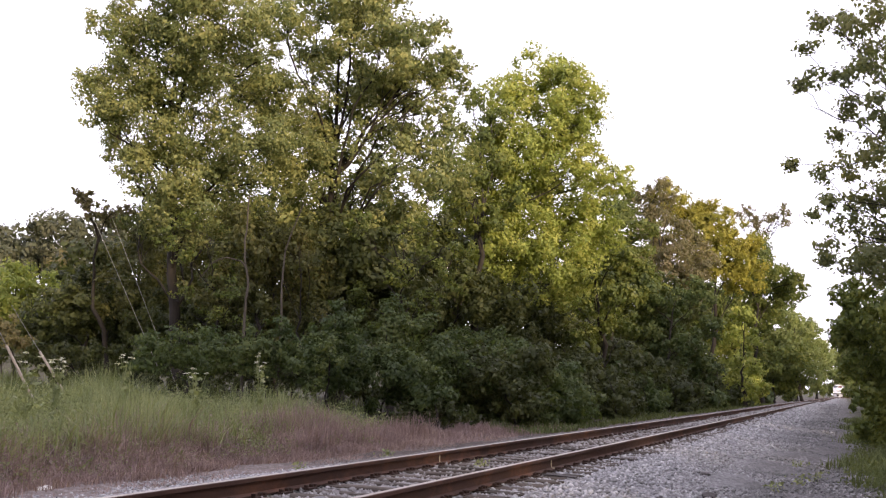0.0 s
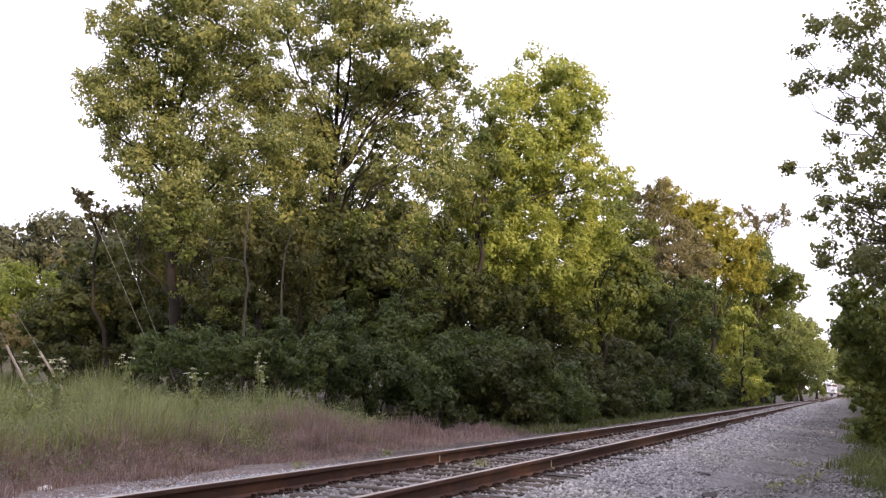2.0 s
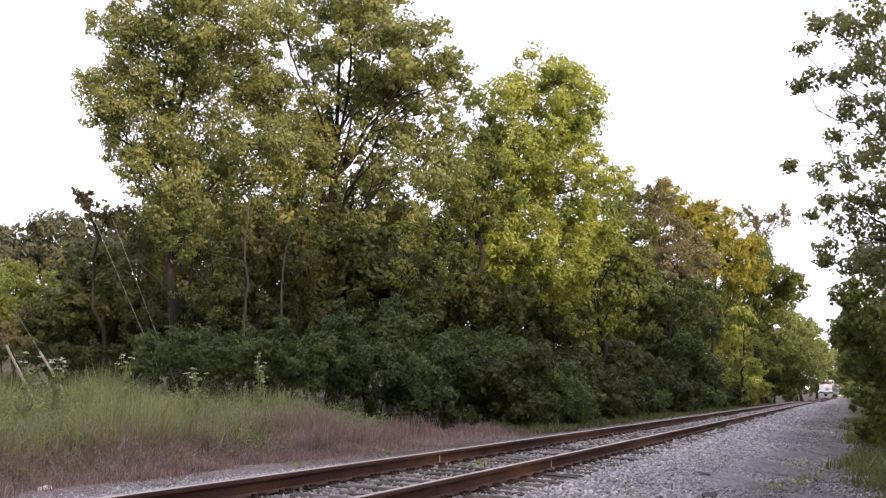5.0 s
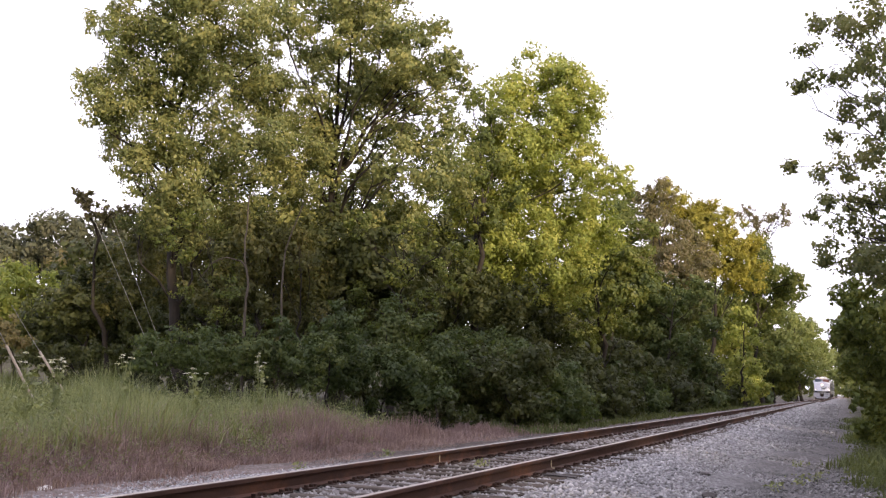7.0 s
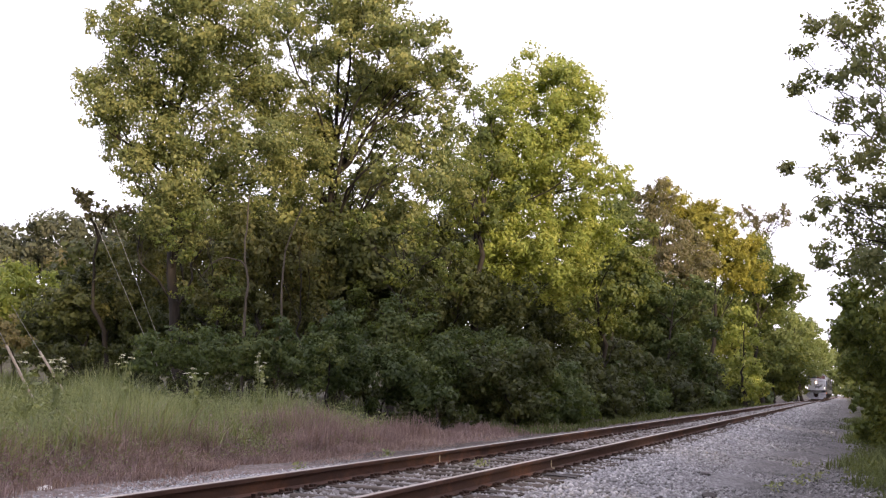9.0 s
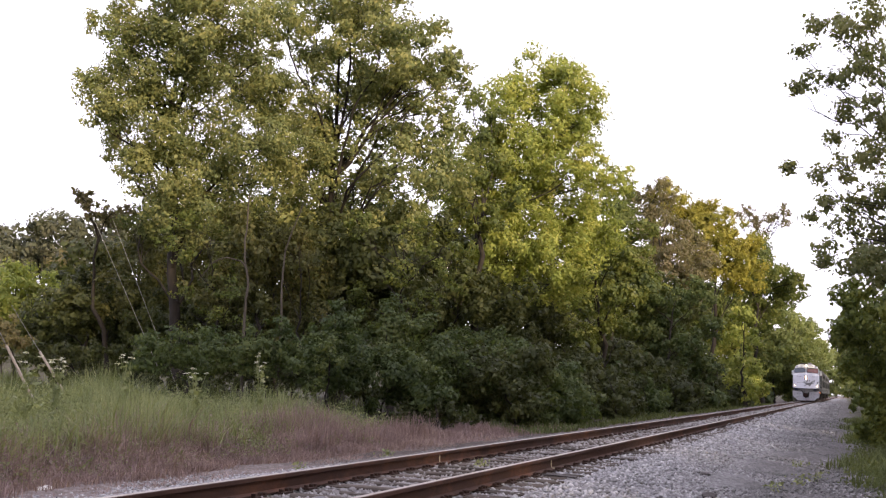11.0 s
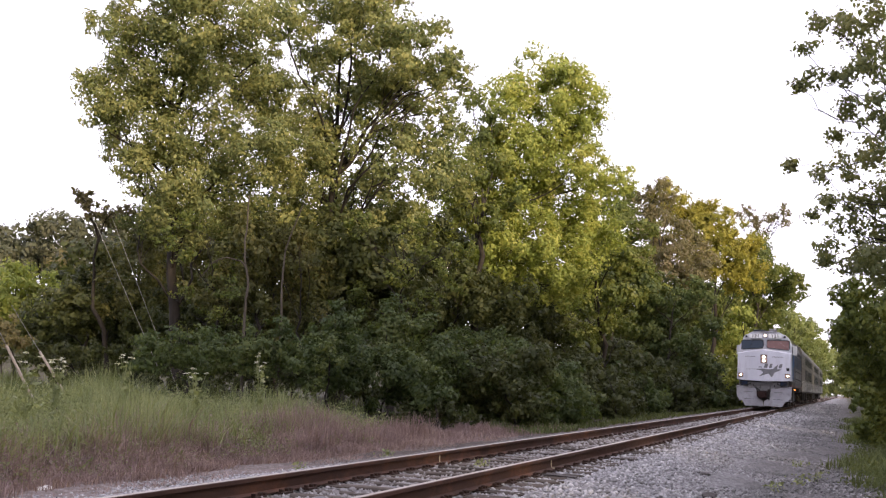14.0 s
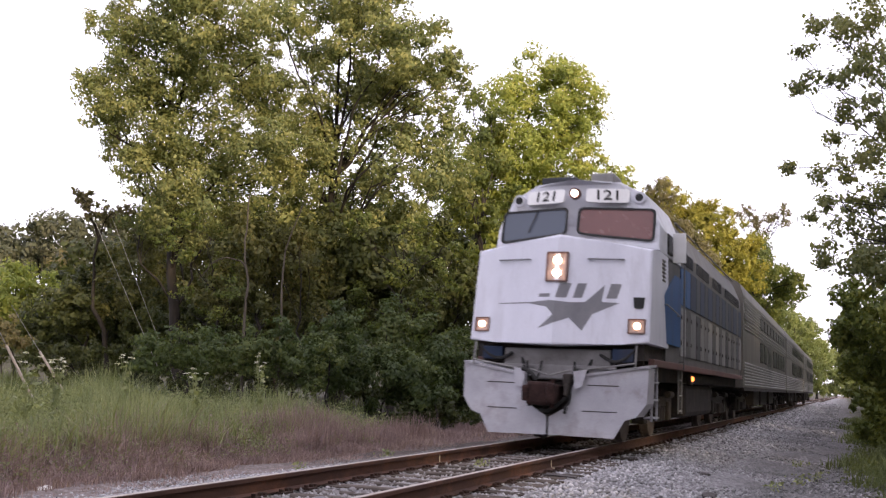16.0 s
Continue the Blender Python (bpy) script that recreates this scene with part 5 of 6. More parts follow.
def truck(parent, y, wheel_r, base, mat=grime):
    """A two-axle truck centred at y."""
    fr = part("truck_frame", B_truck(y, base), mat, parent, "grimy cast-steel truck frame")
    for yy in (y - base / 2, y + base / 2):
        bm = B()
        for x in (-0.7525, 0.7525):
            rod(bm, (x - 0.06, yy, wheel_r + 0.002), (x + 0.06, yy, wheel_r + 0.002), wheel_r, wheel_r, 28)
            s = 0.06 if x < 0 else -0.06
            rod(bm, (x + s, yy, wheel_r + 0.0), (x + s * 1.6, yy, wheel_r), wheel_r + 0.025, wheel_r + 0.02, 28)
            o = -0.07 if x < 0 else 0.07
            rod(bm, (x + o * 0.8, yy, wheel_r), (x + o * 1.5, yy, wheel_r), 0.16, 0.13, 14)
        rod(bm, (-0.9, yy, wheel_r), (0.9, yy, wheel_r), 0.08, 0.08, 12)
        part("wheelset", bm, wheel_steel, fr, "steel wheels on their axle")
    return fr


def B_truck(y, base):
    bm = B()
    h = base / 2
    for s in (-1, 1):
        box(bm, s * 0.98, s * 1.14, y - h - 0.55, y + h + 0.55, 0.62, 0.82, 0.02)
        for yy in (y - h, y + h):
            box(bm, s * 0.96, s * 1.2, yy - 0.17, yy + 0.17, 0.34, 0.72, 0.03)
            for o in (-0.32, 0.32):
                rod(bm, (s * 1.06, yy + o, 0.42), (s * 1.06, yy + o, 0.66), 0.09, 0.09, 10)
        box(bm, s * 0.97, s * 1.16, y - 0.5, y + 0.5, 0.38, 0.66, 0.03)
        for o in (-0.3, 0, 0.3):
            rod(bm, (s * 1.18, y + o, 0.36), (s * 1.18, y + o, 0.62), 0.085, 0.085, 10)
        rod(bm, (s * 1.22, y - h, 0.86), (s * 1.22, y - h + 0.5, 0.86), 0.07, 0.07, 10)
        rod(bm, (s * 1.22, y + h - 0.5, 0.86), (s * 1.22, y + h, 0.86), 0.07, 0.07, 10)
    box(bm, -0.95, 0.95, y - 0.3, y + 0.3, 0.5, 0.85, 0.03)
    return bm


def front_y(x, z):
    """How far back the raked, slightly pointed cab front lies."""
    return 0.90 + 0.27 * abs(x) + (z - 3.45) * 0.30


def face_y(x, z):
    """How far back the nose face lies."""
    return -0.20 + 0.235 * abs(x) + (z - 1.68) * 0.20


def one_side(pts, sign):
    """The part of an outline that lies on one side of the crease x = 0."""
    out = []
    for (x0, z0), (x1, z1) in zip(pts, pts[1:] + pts[:1]):
        if x0 * sign >= 0:
            out.append((x0, z0))
        if x0 * x1 < 0:
            out.append((0.0, z0 + (z1 - z0) * x0 / (x0 - x1)))
    return out


def on_nose(bm, pts, lift=0.0, depth=0.03):
    """A thin plate on the nose, folded along the crease."""
    for sign in (-1, 1):
        half = one_side(pts, sign)
        if len(half) > 2:
            on_plane(bm, face_y, half, lift, depth)
    return bm


def lamp_y(x, z):
    """The flat front of the headlight housing, square to the track."""
    return face_y(0.06, z)


def on_plane(bm, fn, pts, lift=0.0, depth=0.03):
    """A thin plate whose outline (x, z) lies on the surface y = fn(x, z), lifted towards the front."""
    loft(bm, [[(x, fn(x, z) - lift - depth, z) for x, z in pts], [(x, fn(x, z) - lift, z) for x, z in pts]])
    return bm


def rounded(x0, x1, z0, z1, r, skew=0.0):
    pts = []
    for cx, cz, a in ((x1 - r, z1 - r, 0), (x0 + r, z1 - r, 90), (x0 + r, z0 + r, 180), (x1 - r, z0 + r, 270)):
        for k in range(4):
            t = radians(a + 30 * k)
            pts.append((cx + r * math.cos(t), cz + r * math.sin(t) + skew * (cx - x0)))
    return pts


def ring_plate(bm, fn, outer, inner, lift, depth):
    a = [[(x, fn(x, z) - l, z) for x, z in o] for o, l in ((outer, lift), (outer, lift + depth), (inner, lift + depth), (inner, lift))]
    loft(bm, a, True, False)
    return bm


def lettering(name, text, size, m, mat, parent, label):
    cu = bpy.data.curves.new(name, "FONT")
    cu.body, cu.size, cu.align_x, cu.align_y, cu.extrude, cu.offset = text, size, "CENTER", "CENTER", 0.003, 0.003
    tmp = bpy.data.objects.new(name, cu)
    scene.collection.objects.link(tmp)
    dg = bpy.context.evaluated_depsgraph_get()
    me = bpy.data.meshes.new_from_object(tmp.evaluated_get(dg))
    bpy.data.objects.remove(tmp)
    me.materials.clear()
    me.materials.append(mat)
    ob = new(name, me)
    ob.parent = parent
    ob.matrix_local = m
    return tagged(ob, label)


def hose(bm, pts, r):
    """A bent round hose through the points, closed at its ends."""
    v, f = tube(pts, np.full(len(pts), r), 8)
    vs = [bm.verts.new(p) for p in v]
    for q in f:
        bm.faces.new([vs[i] for i in q])
    bm.faces.new(vs[:8])
    bm.faces.new(vs[-8:])


def build_locomotive():
    loco = thing("locomotive", "white-nosed diesel passenger locomotive with lit headlights", "locomotive")

    # nose: pointed face, sloping lid
    bm = B()
    face = [(-1.56, 1.70), (-1.1, 1.665), (0, 1.62), (1.1, 1.665), (1.56, 1.70), (1.545, 3.29), (0.8, 3.41), (0, 3.53), (-0.8, 3.41), (-1.545, 3.29)]
    front = [(x, face_y(x, z), z) for x, z in face]
    mid = [(x, 1.30 if z < 3 else 0.95 + 0.2 * abs(x), z if z < 3 else z + 0.07) for x, z in face]
    back = [(x * 0.985, 2.2, z if z < 3 else z + 0.08) for x, z in face]
    loft(bm, [front, mid, back], True, False)
    bm.verts.ensure_lookup_table()
    for half in ((0, 1, 2, 7, 8, 9), (2, 3, 4, 5, 6, 7)):
        bm.faces.new([bm.verts[i] for i in half])
        bm.faces.new([bm.verts[20 + i] for i in half])
    bmesh.ops.bevel(bm, geom=[e for e in bm.edges if all(abs(v.co.y - face_y(v.co.x, v.co.z)) < 0.01 for v in e.verts) and len(e.link_faces) == 2 and max(abs(v.co.x) for v in e.verts) > 0.1], offset=0.05, segments=3, affect="EDGES", profile=0.5)
    nose = part("nose", bm, paint_white, loco, "plain white pointed nose")
    # folded-down grab bars, seams and latch on the nose
    for s in (-1, 1):
        bm = B()
        zz = 3.10
        for x in (s * 0.55, s * 1.05):
            rod(bm, (x, face_y(x, zz), zz), (x, face_y(x, zz) - 0.05, zz), 0.012, 0.012, 6)
        rod(bm, (s * 0.5, face_y(0.5, zz) - 0.05, zz), (s * 1.1, face_y(1.1, zz) - 0.05, zz), 0.014, 0.014, 8)
        part("grab_bar", bm, decal_grey, nose, "grey grab bar")
    bm = on_plane(B(), face_y, [(1.29, 2.28), (1.43, 2.28), (1.45, 2.46), (1.27, 2.46)], 0.0, 0.03)
    part("latch", bm, rubber, nose, "black latch plate")
    # painted star and streak, bars in place of the lettering
    star = [(-0.55, 2.345), (-0.10, 2.385), (0.28, 2.35), (0.50, 2.365), (0.80, 2.66), (0.76, 2.37), (1.05, 2.36), (0.62, 2.16), (0.47, 1.88), (0.25, 2.09), (-0.28, 1.90), (-0.02, 2.14), (-0.14, 2.27)]
    part("star_emblem", on_nose(B(), star, 0.001, 0.003), decal_grey, nose, "grey painted star")
    part("streak", on_nose(B(), [(-1.05, 2.325), (-0.5, 2.33), (-0.5, 2.355), (-1.05, 2.34)], 0.0008, 0.002), decal_grey, nose, "thin grey streak")
    for x0, x1 in ((0.03, 0.25), (0.32, 0.50), (0.86, 1.06)):
        z0, z1, sk = 2.43, 2.68, 0.07
        bm = on_plane(B(), face_y, [(x0 - 0.03, z0), (x1 - 0.06, z0), (x1 - 0.06 + sk, z1), (x0 - 0.03 + sk, z1)], 0.001, 0.003)
        part("emblem_bar", bm, decal_grey, nose, "slanted grey bar")
    part("emblem_bar", on_plane(B(), face_y, [(-0.30, 2.44), (-0.10, 2.44), (-0.09, 2.50), (-0.29, 2.50)], 0.001, 0.003), decal_grey, nose, "slanted grey bar")

    # twin headlight in the nose
    hl = part("headlight", ring_plate(B(), lamp_y, rounded(-0.19, 0.19, 2.70, 3.22, 0.02), rounded(-0.165, 0.165, 2.725, 3.195, 0.02), 0.0, 0.03), red_rim, nose, "framed twin headlight, lit")
    part("reflector", on_plane(B(), lamp_y, rounded(-0.165, 0.165, 2.725, 3.195, 0.02), -0.01, 0.015), reflector, hl)
    for z in (2.85, 3.07):
        bm = B()
        rod(bm, (0, lamp_y(0, z) - 0.035, z), (0, lamp_y(0, z), z), 0.062, 0.062, 20)
        part("bulb", bm, lamp_head, hl, "glowing round bulb")
    part("housing", on_plane(B(), lamp_y, rounded(-0.19, 0.19, 2.70, 3.22, 0.02), -0.07, 0.065), red_rim, hl, "dark red lamp housing")
    for s in (-1, 1):
        x0, x1 = sorted((s * 1.20, s * 1.48))
        dl = part("ditch_light", ring_plate(B(), face_y, rounded(x0, x1, 1.85, 2.10, 0.015), rounded(x0 + 0.018, x1 - 0.018, 1.868, 2.082, 0.01), 0.0, 0.03), red_rim, nose, "square framed ditch light, lit")
        part("reflector", on_plane(B(), face_y, rounded(x0 + 0.018, x1 - 0.018, 1.868, 2.082, 0.01), 0.0, 0.006), reflector, dl)
        bm = B()
        rod(bm, (s * 1.345, face_y(1.345, 1.98) - 0.04, 1.98), (s * 1.345, face_y(1.345, 1.98), 1.98), 0.05, 0.055, 18)
        part("bulb", bm, lamp_ditch, dl, "glowing round bulb")

    # cab
    prof = [(-1.52, 3.38), (-1.50, 3.86), (-1.25, 4.40), (-0.78, 4.66), (0, 4.70), (0.78, 4.66), (1.25, 4.40), (1.50, 3.86), (1.52, 3.38), (0, 3.50)]
    rear = [(-1.53, 3.38), (-1.53, 3.78), (-1.30, 4.36), (-0.80, 4.62), (0, 4.66), (0.80, 4.62), (1.30, 4.36), (1.53, 3.78), (1.53, 3.38), (0, 3.38)]
    bm = loft(B(), [[(x, front_y(x, z), z) for x, z in prof], [(x, 2.0, z) for x, z in rear], [(x, 3.7, z) for x, z in rear]])
    bmesh.ops.bevel(bm, geom=[e for e in bm.edges if all(v.co.y < 1.75 for v in e.verts)], offset=0.035, segments=2, affect="EDGES", profile=0.5)
    cab = part("cab", bm, paint_cab, loco, "light grey cab with raked windshield")
    for x0, x1, m, lab in ((-1.42, -0.09, pane_sky_sheen, "dark windshield pane with the sky's reflection in its blue colour"), (0.09, 1.42, pane_brown, "windshield pane behind a brown sun blind")):
        def slant(pts):
            return [(x, z if z > 3.9 else z + 0.12 * (1 - abs(x) / 1.42)) for x, z in pts]

        out, inn = slant(rounded(x0, x1, 3.53, 4.16, 0.09)), slant(rounded(x0 + 0.04, x1 - 0.04, 3.57, 4.12, 0.07))
        g = part("windshield", ring_plate(B(), front_y, out, inn, 0.0, 0.025), rubber, cab, "black rubber windshield gasket")
        part("pane", on_plane(B(), front_y, inn, 0.004, 0.006), m, g, lab)
        if x0 > 0:
            continue
        xa = x0 + 0.72
        bm = B()
        rod(bm, (xa, front_y(xa, 4.14) - 0.03, 4.14), (xa - 0.16, front_y(xa - 0.16, 3.72) - 0.04, 3.72), 0.010, 0.008, 6)
        part("wiper", bm, rubber, g)
    for s in (-1, 1):
        x0, x1 = sorted((s * 0.20, s * 0.95))
        nb = part("number_board", on_plane(B(), front_y, rounded(x0, x1, 4.26, 4.52, 0.05), 0.0, 0.03), board_white, cab, "white road-number board")
        xm = (x0 + x1) / 2
        slope = math.atan2(0.27 * s, 1.0)
        m = Matrix.Translation((xm, front_y(xm, 4.39) - 0.036, 4.39)) @ Matrix.Rotation(slope, 4, "Z") @ Matrix.Rotation(radians(90) - math.atan(0.30), 4, "X") @ Matrix.Diagonal((1.2, 1, 1, 1))
        lettering("digits", "121", 0.28, m, ink_black, nb, "black digits")
        bm = B()
        c = Vector((s * 1.12, front_y(1.12, 4.36), 4.36))
        rod(bm, c + Vector((0, 0.05, 0)), c + Vector((0, -0.06, 0.0)), 0.12, 0.11, 20)
        cl = part("class_light", bm, paint_cab, cab, "round marker light housing")
        bm = B()
        rod(bm, c + Vector((0, -0.055, 0)), c + Vector((0, -0.066, 0)), 0.07, 0.07, 18)
        part("lens", bm, rubber, cl, "dark unlit lens")
    bm = B()
    c = Vector((0, front_y(0, 4.42), 4.42))
    rod(bm, c + Vector((0, 0.05, 0)), c + Vector((0, -0.05, 0)), 0.11, 0.10, 20)
    tl = part("top_light", bm, red_rim, cab, "round upper headlight, lit")
    bm = B()
    rod(bm, c + Vector((0, -0.04, 0)), c + Vector((0, -0.06, 0)), 0.062, 0.055, 18)
    part("bulb", bm, lamp_top, tl, "glowing round bulb")
    # roof gear
    bm = B()
    box(bm, -0.72, -0.05, 1.5, 2.3, 4.64, 4.80, 0.03)
    part("roof_fan", bm, paint_dark, cab, "dark roof equipment")
    bm = B()
    box(bm, 0.22, 0.66, 1.45, 2.1, 4.64, 4.84, 0.04)
    part("air_conditioner", bm, paint_silver, cab, "pale roof air conditioner")
    # cab side windows, deflector, door, handrail
    for s in (-1, 1):
        for y0, y1 in ((2.05, 2.55), (2.65, 3.3)):
            bm = box(B(), s * 1.50, s * 1.545, y0, y1, 3.42, 3.80, 0.01)
            w = part("side_window", bm, rubber, cab, "dark sliding cab window")
            bm = box(B(), s * 1.54, s * 1.55, y0 + 0.05, y1 - 0.05, 3.46, 3.76)
            part("pane", bm, pane_dark, w)
        bm = box(B(), s * 1.56, s * 1.80, 2.50, 2.53, 3.30, 3.86, 0.008)
        part("wind_deflector", bm, board_white, cab, "pale wind deflector panel")
        bm = B()
        rod(bm, (s * 1.60, 3.74, 1.35), (s * 1.60, 3.74, 3.4), 0.016, 0.016, 8)
        for z in (1.5, 3.35):
            rod(bm, (s * 1.50, 3.74, z), (s * 1.60, 3.74, z), 0.012, 0.012, 6)
        part("handrail", bm, paint_silver, loco, "pale vertical handrail")
        bm = B()
        rod(bm, (s * 1.60, 1.7, 2.46), (s * 1.60, 3.2, 2.36), 0.014, 0.014, 8)
        for y in (1.7, 3.2):
            rod(bm, (s * 1.50, y, 2.46 - 0.1 * (y - 1.7) / 1.5), (s * 1.60, y, 2.46 - 0.1 * (y - 1.7) / 1.5), 0.012, 0.012, 6)
        part("handrail", bm, paint_silver, loco, "pale handrail beside the nose")
        bm = loft(B(), [[(s * 1.535, y, z) for y, z in ((0.72, 1.78), (3.68, 1.78), (3.68, 3.12), (2.9, 3.12), (1.35, 2.5))], [(s * 1.542, y, z) for y, z in ((0.72, 1.78), (3.68, 1.78), (3.68, 3.12), (2.9, 3.12), (1.35, 2.5))]])
        part("blue_panel", bm, paint_blue, loco, "blue painted flank with slanted front edge")
        bm = B()
        for k in range(6):
            box(bm, s * 1.536, s * 1.56, 1.42, 1.72, 2.86 + k * 0.07, 2.89 + k * 0.07)
        part("side_grille", bm, paint_silver, loco, "small louvred grille")

    # hood behind the cab
    hood = [(-1.50, 1.42), (-1.50, 3.72), (-1.27, 4.28), (-0.80, 4.50), (0.80, 4.50), (1.27, 4.28), (1.50, 3.72), (1.50, 1.42)]
    body = part("body", loft(B(), [[(x, y, z) for x, z in hood] for y in (2.15, 16.55)]), paint_grey, loco, "grey carbody with access doors")
    bm = loft(B(), [[(x, y, z) for x, z in ((-1.45, 1.42), (-1.45, 1.75), (1.45, 1.75), (1.45, 1.42))] for y in (0.3, 2.3)])
    part("nose_floor", bm, grime, loco, "grimy frame under the nose")
    for s in (-1, 1):
        y, k = 3.85, 0
        while y < 16.2:
            w = (0.78, 0.62, 0.9, 0.7)[k % 4]
            lower = part("access_door", box(B(), s * 1.498, s * 1.522, y, y + w - 0.05, 1.62, 2.58, 0.008), (paint_silver, paint_grey, paint_silver, paint_dark)[k % 4], body, "dull silver access door")
            for z in (1.85, 2.35):
                part("hinge", box(B(), s * 1.52, s * 1.535, y + 0.05, y + 0.09, z, z + 0.08), grime, lower)
            part("access_door", box(B(), s * 1.498, s * 1.520, y, y + w - 0.04, 2.64, 3.40, 0.008), paint_blue if k < 2 else (paint_navy, paint_dark)[k % 2], body, "blue painted upper door" if k < 2 else "dark grimy upper door")
            y, k = y + w, k + 1
        for y0, y1 in ((4.2, 5.6), (6.2, 8.4), (9.2, 11.0), (12.0, 15.8)):
            g = part("air_intake", box(B(), s * 1.44, s * 1.50, y0, y1, 3.50, 3.72), rubber, body, "dark louvred air intake")
            n = int((y1 - y0) / 0.12)
            for i in range(n):
                yy = y0 + (i + 0.5) * (y1 - y0) / n
                part("slat", box(B(), s * 1.49, s * 1.525, yy - 0.02, yy + 0.02, 3.49, 3.73), paint_dark, g)
        part("sill", box(B(), s * 1.46, s * 1.56, 0.62, 16.6, 1.34, 1.46, 0.01), paint_sill, loco, "reddish-brown side sill")
        bm = B()
        rod(bm, (s * 1.30, 4.4, 4.36), (s * 1.30, 16.2, 4.36), 0.02, 0.02, 8)
        part("roof_rail", bm, paint_silver, body, "pale rail along the roof edge")
        # steps and ladder by the first truck
        bm = B()
        for yy in (0.85, 1.35):
            rod(bm, (s * 1.48, yy, 0.42), (s * 1.48, yy, 1.4), 0.022, 0.022, 8)
        for z in (0.46, 0.76, 1.06):
            box(bm, s * 1.36, s * 1.52, 0.83, 1.37, z, z + 0.03)
        part("step", bm, paint_pilot, loco, "pale grey side steps")
        bm = B()
        for yy in (3.75, 4.15):
            rod(bm, (s * 1.5, yy, 0.5), (s * 1.5, yy, 1.4), 0.02, 0.02, 8)
        for z in (0.55, 0.85, 1.15):
            rod(bm, (s * 1.5, 3.75, z), (s * 1.5, 4.15, z), 0.016, 0.016, 6)
        part("ladder", bm, paint_silver, loco, "pale side ladder")
        for y in (5.7,):
            bm = B()
            box(bm, s * 1.40, s * 1.50, y - 0.16, y + 0.16, 1.06, 1.30, 0.02)
            sl = part("step_light", bm, grime, loco, "small amber side lamp, lit")
            bm = B()
            rod(bm, (s * 1.495, y - 0.08, 1.20), (s * 1.53, y - 0.1, 1.20), 0.06, 0.05, 14)
            part("bulb", bm, lamp_amber, sl, "glowing amber bulb")
    # fans on the roof
    for y in (8.0, 10.2, 12.4, 14.6):
        bm = B()
        rod(bm, (0, y, 4.50), (0, y, 4.68), 0.62, 0.60, 24)
        part("radiator_fan", bm, paint_dark, body, "dark round roof fan housing")
    # fuel tank, trucks
    part("fuel_tank", box(B(), -1.30, 1.30, 6.1, 10.9, 0.36, 1.10, 0.12), grime, loco, "grimy grey fuel tank under the frame")
    for s in (-1, 1):
        bm = B()
        rod(bm, (s * 1.32, 6.4, 1.22), (s * 1.32, 10.4, 1.22), 0.13, 0.13, 14)
        part("air_reservoir", bm, grime, loco, "grimy air reservoir")
    part("frame", box(B(), -1.35, 1.35, 0.5, 16.6, 1.10, 1.36, 0.02), grime, loco, "grimy underframe")
    truck(loco, 3.3, 0.508, 2.74)
    truck(loco, 13.6, 0.508, 2.74)

    # pilot: two ploughed wings with the coupler pocket between them
    def wing(s):
        def pl(x, z):
            return 0.10 + 0.16 * abs(x) + (1.25 - z) * -0.10
        pts = [(s * 0.42, 1.10), (s * 1.0, 1.22), (s * 1.58, 1.30), (s * 1.56, 0.72), (s * 1.40, 0.50), (s * 1.22, 0.44), (s * 1.06, 0.15), (s * 0.02, 0.17), (s * 0.02, 0.46), (s * 0.30, 0.62)]
        bm = loft(B(), [[(x, pl(x, z) - 0.35, z) for x, z in pts], [(x, pl(x, z) - 0.30, z) for x, z in pts]])
        w = part("plow_wing", bm, paint_pilot, pilot, "scuffed pale grey plow blade")
        bm = loft(B(), [[(s * 0.42, pl(0.42, 1.1) - 0.38, 1.10), (s * 1.58, pl(1.58, 1.3) - 0.38, 1.30), (s * 1.56, pl(1.58, 1.3) + 0.5, 1.33), (s * 0.42, pl(0.42, 1.1) + 0.4, 1.14)],
                        [(s * 0.42, pl(0.42, 1.1) - 0.38, 1.14), (s * 1.58, pl(1.58, 1.3) - 0.38, 1.34), (s * 1.56, pl(1.58, 1.3) + 0.5, 1.37), (s * 0.42, pl(0.42, 1.1) + 0.4, 1.18)]])
        part("step_ledge", bm, paint_pilot, w, "pale grey ledge")
        for z, x0, x1 in ((0.98, 0.62, 1.12), (0.56, 0.55, 1.1)):
            bm = loft(B(), [[(s * x0, pl(x0, z) - 0.356, z), (s * x1, pl(x1, z) - 0.356, z), (s * x1, pl(x1, z) - 0.356, z + 0.015), (s * x0, pl(x0, z) - 0.356, z + 0.015)],
                            [(s * x0, pl(x0, z) - 0.34, z), (s * x1, pl(x1, z) - 0.34, z), (s * x1, pl(x1, z) - 0.34, z + 0.015), (s * x0, pl(x0, z) - 0.34, z + 0.015)]])
            part("slot", bm, grime, w, "dark slot")
        # side return of the plow
        bm = loft(B(), [[(s * 1.58, pl(1.58, 1.3) - 0.34, 1.30), (s * 1.56, pl(1.56, .72) - 0.34, 0.72), (s * 1.40, pl(1.4, .5) - 0.34, 0.50)], [(s * 1.55, 0.75, 1.30), (s * 1.54, 0.72, 0.72), (s * 1.40, 0.6, 0.50)]])
        part("plow_side", bm, paint_pilot, w, "pale grey side plate")

    pilot = part("pilot", box(B(), -0.92, 0.92, 0.16, 0.5, 1.12, 1.58, 0.03), beam_paint, loco, "grimy grey pilot beam, darkened for shade under the nose")
    part("draft_sill", box(B(), -0.36, 0.36, 0.02, 0.17, 1.06, 1.30, 0.03), beam_paint, pilot, "grimy grey sill over the coupler")
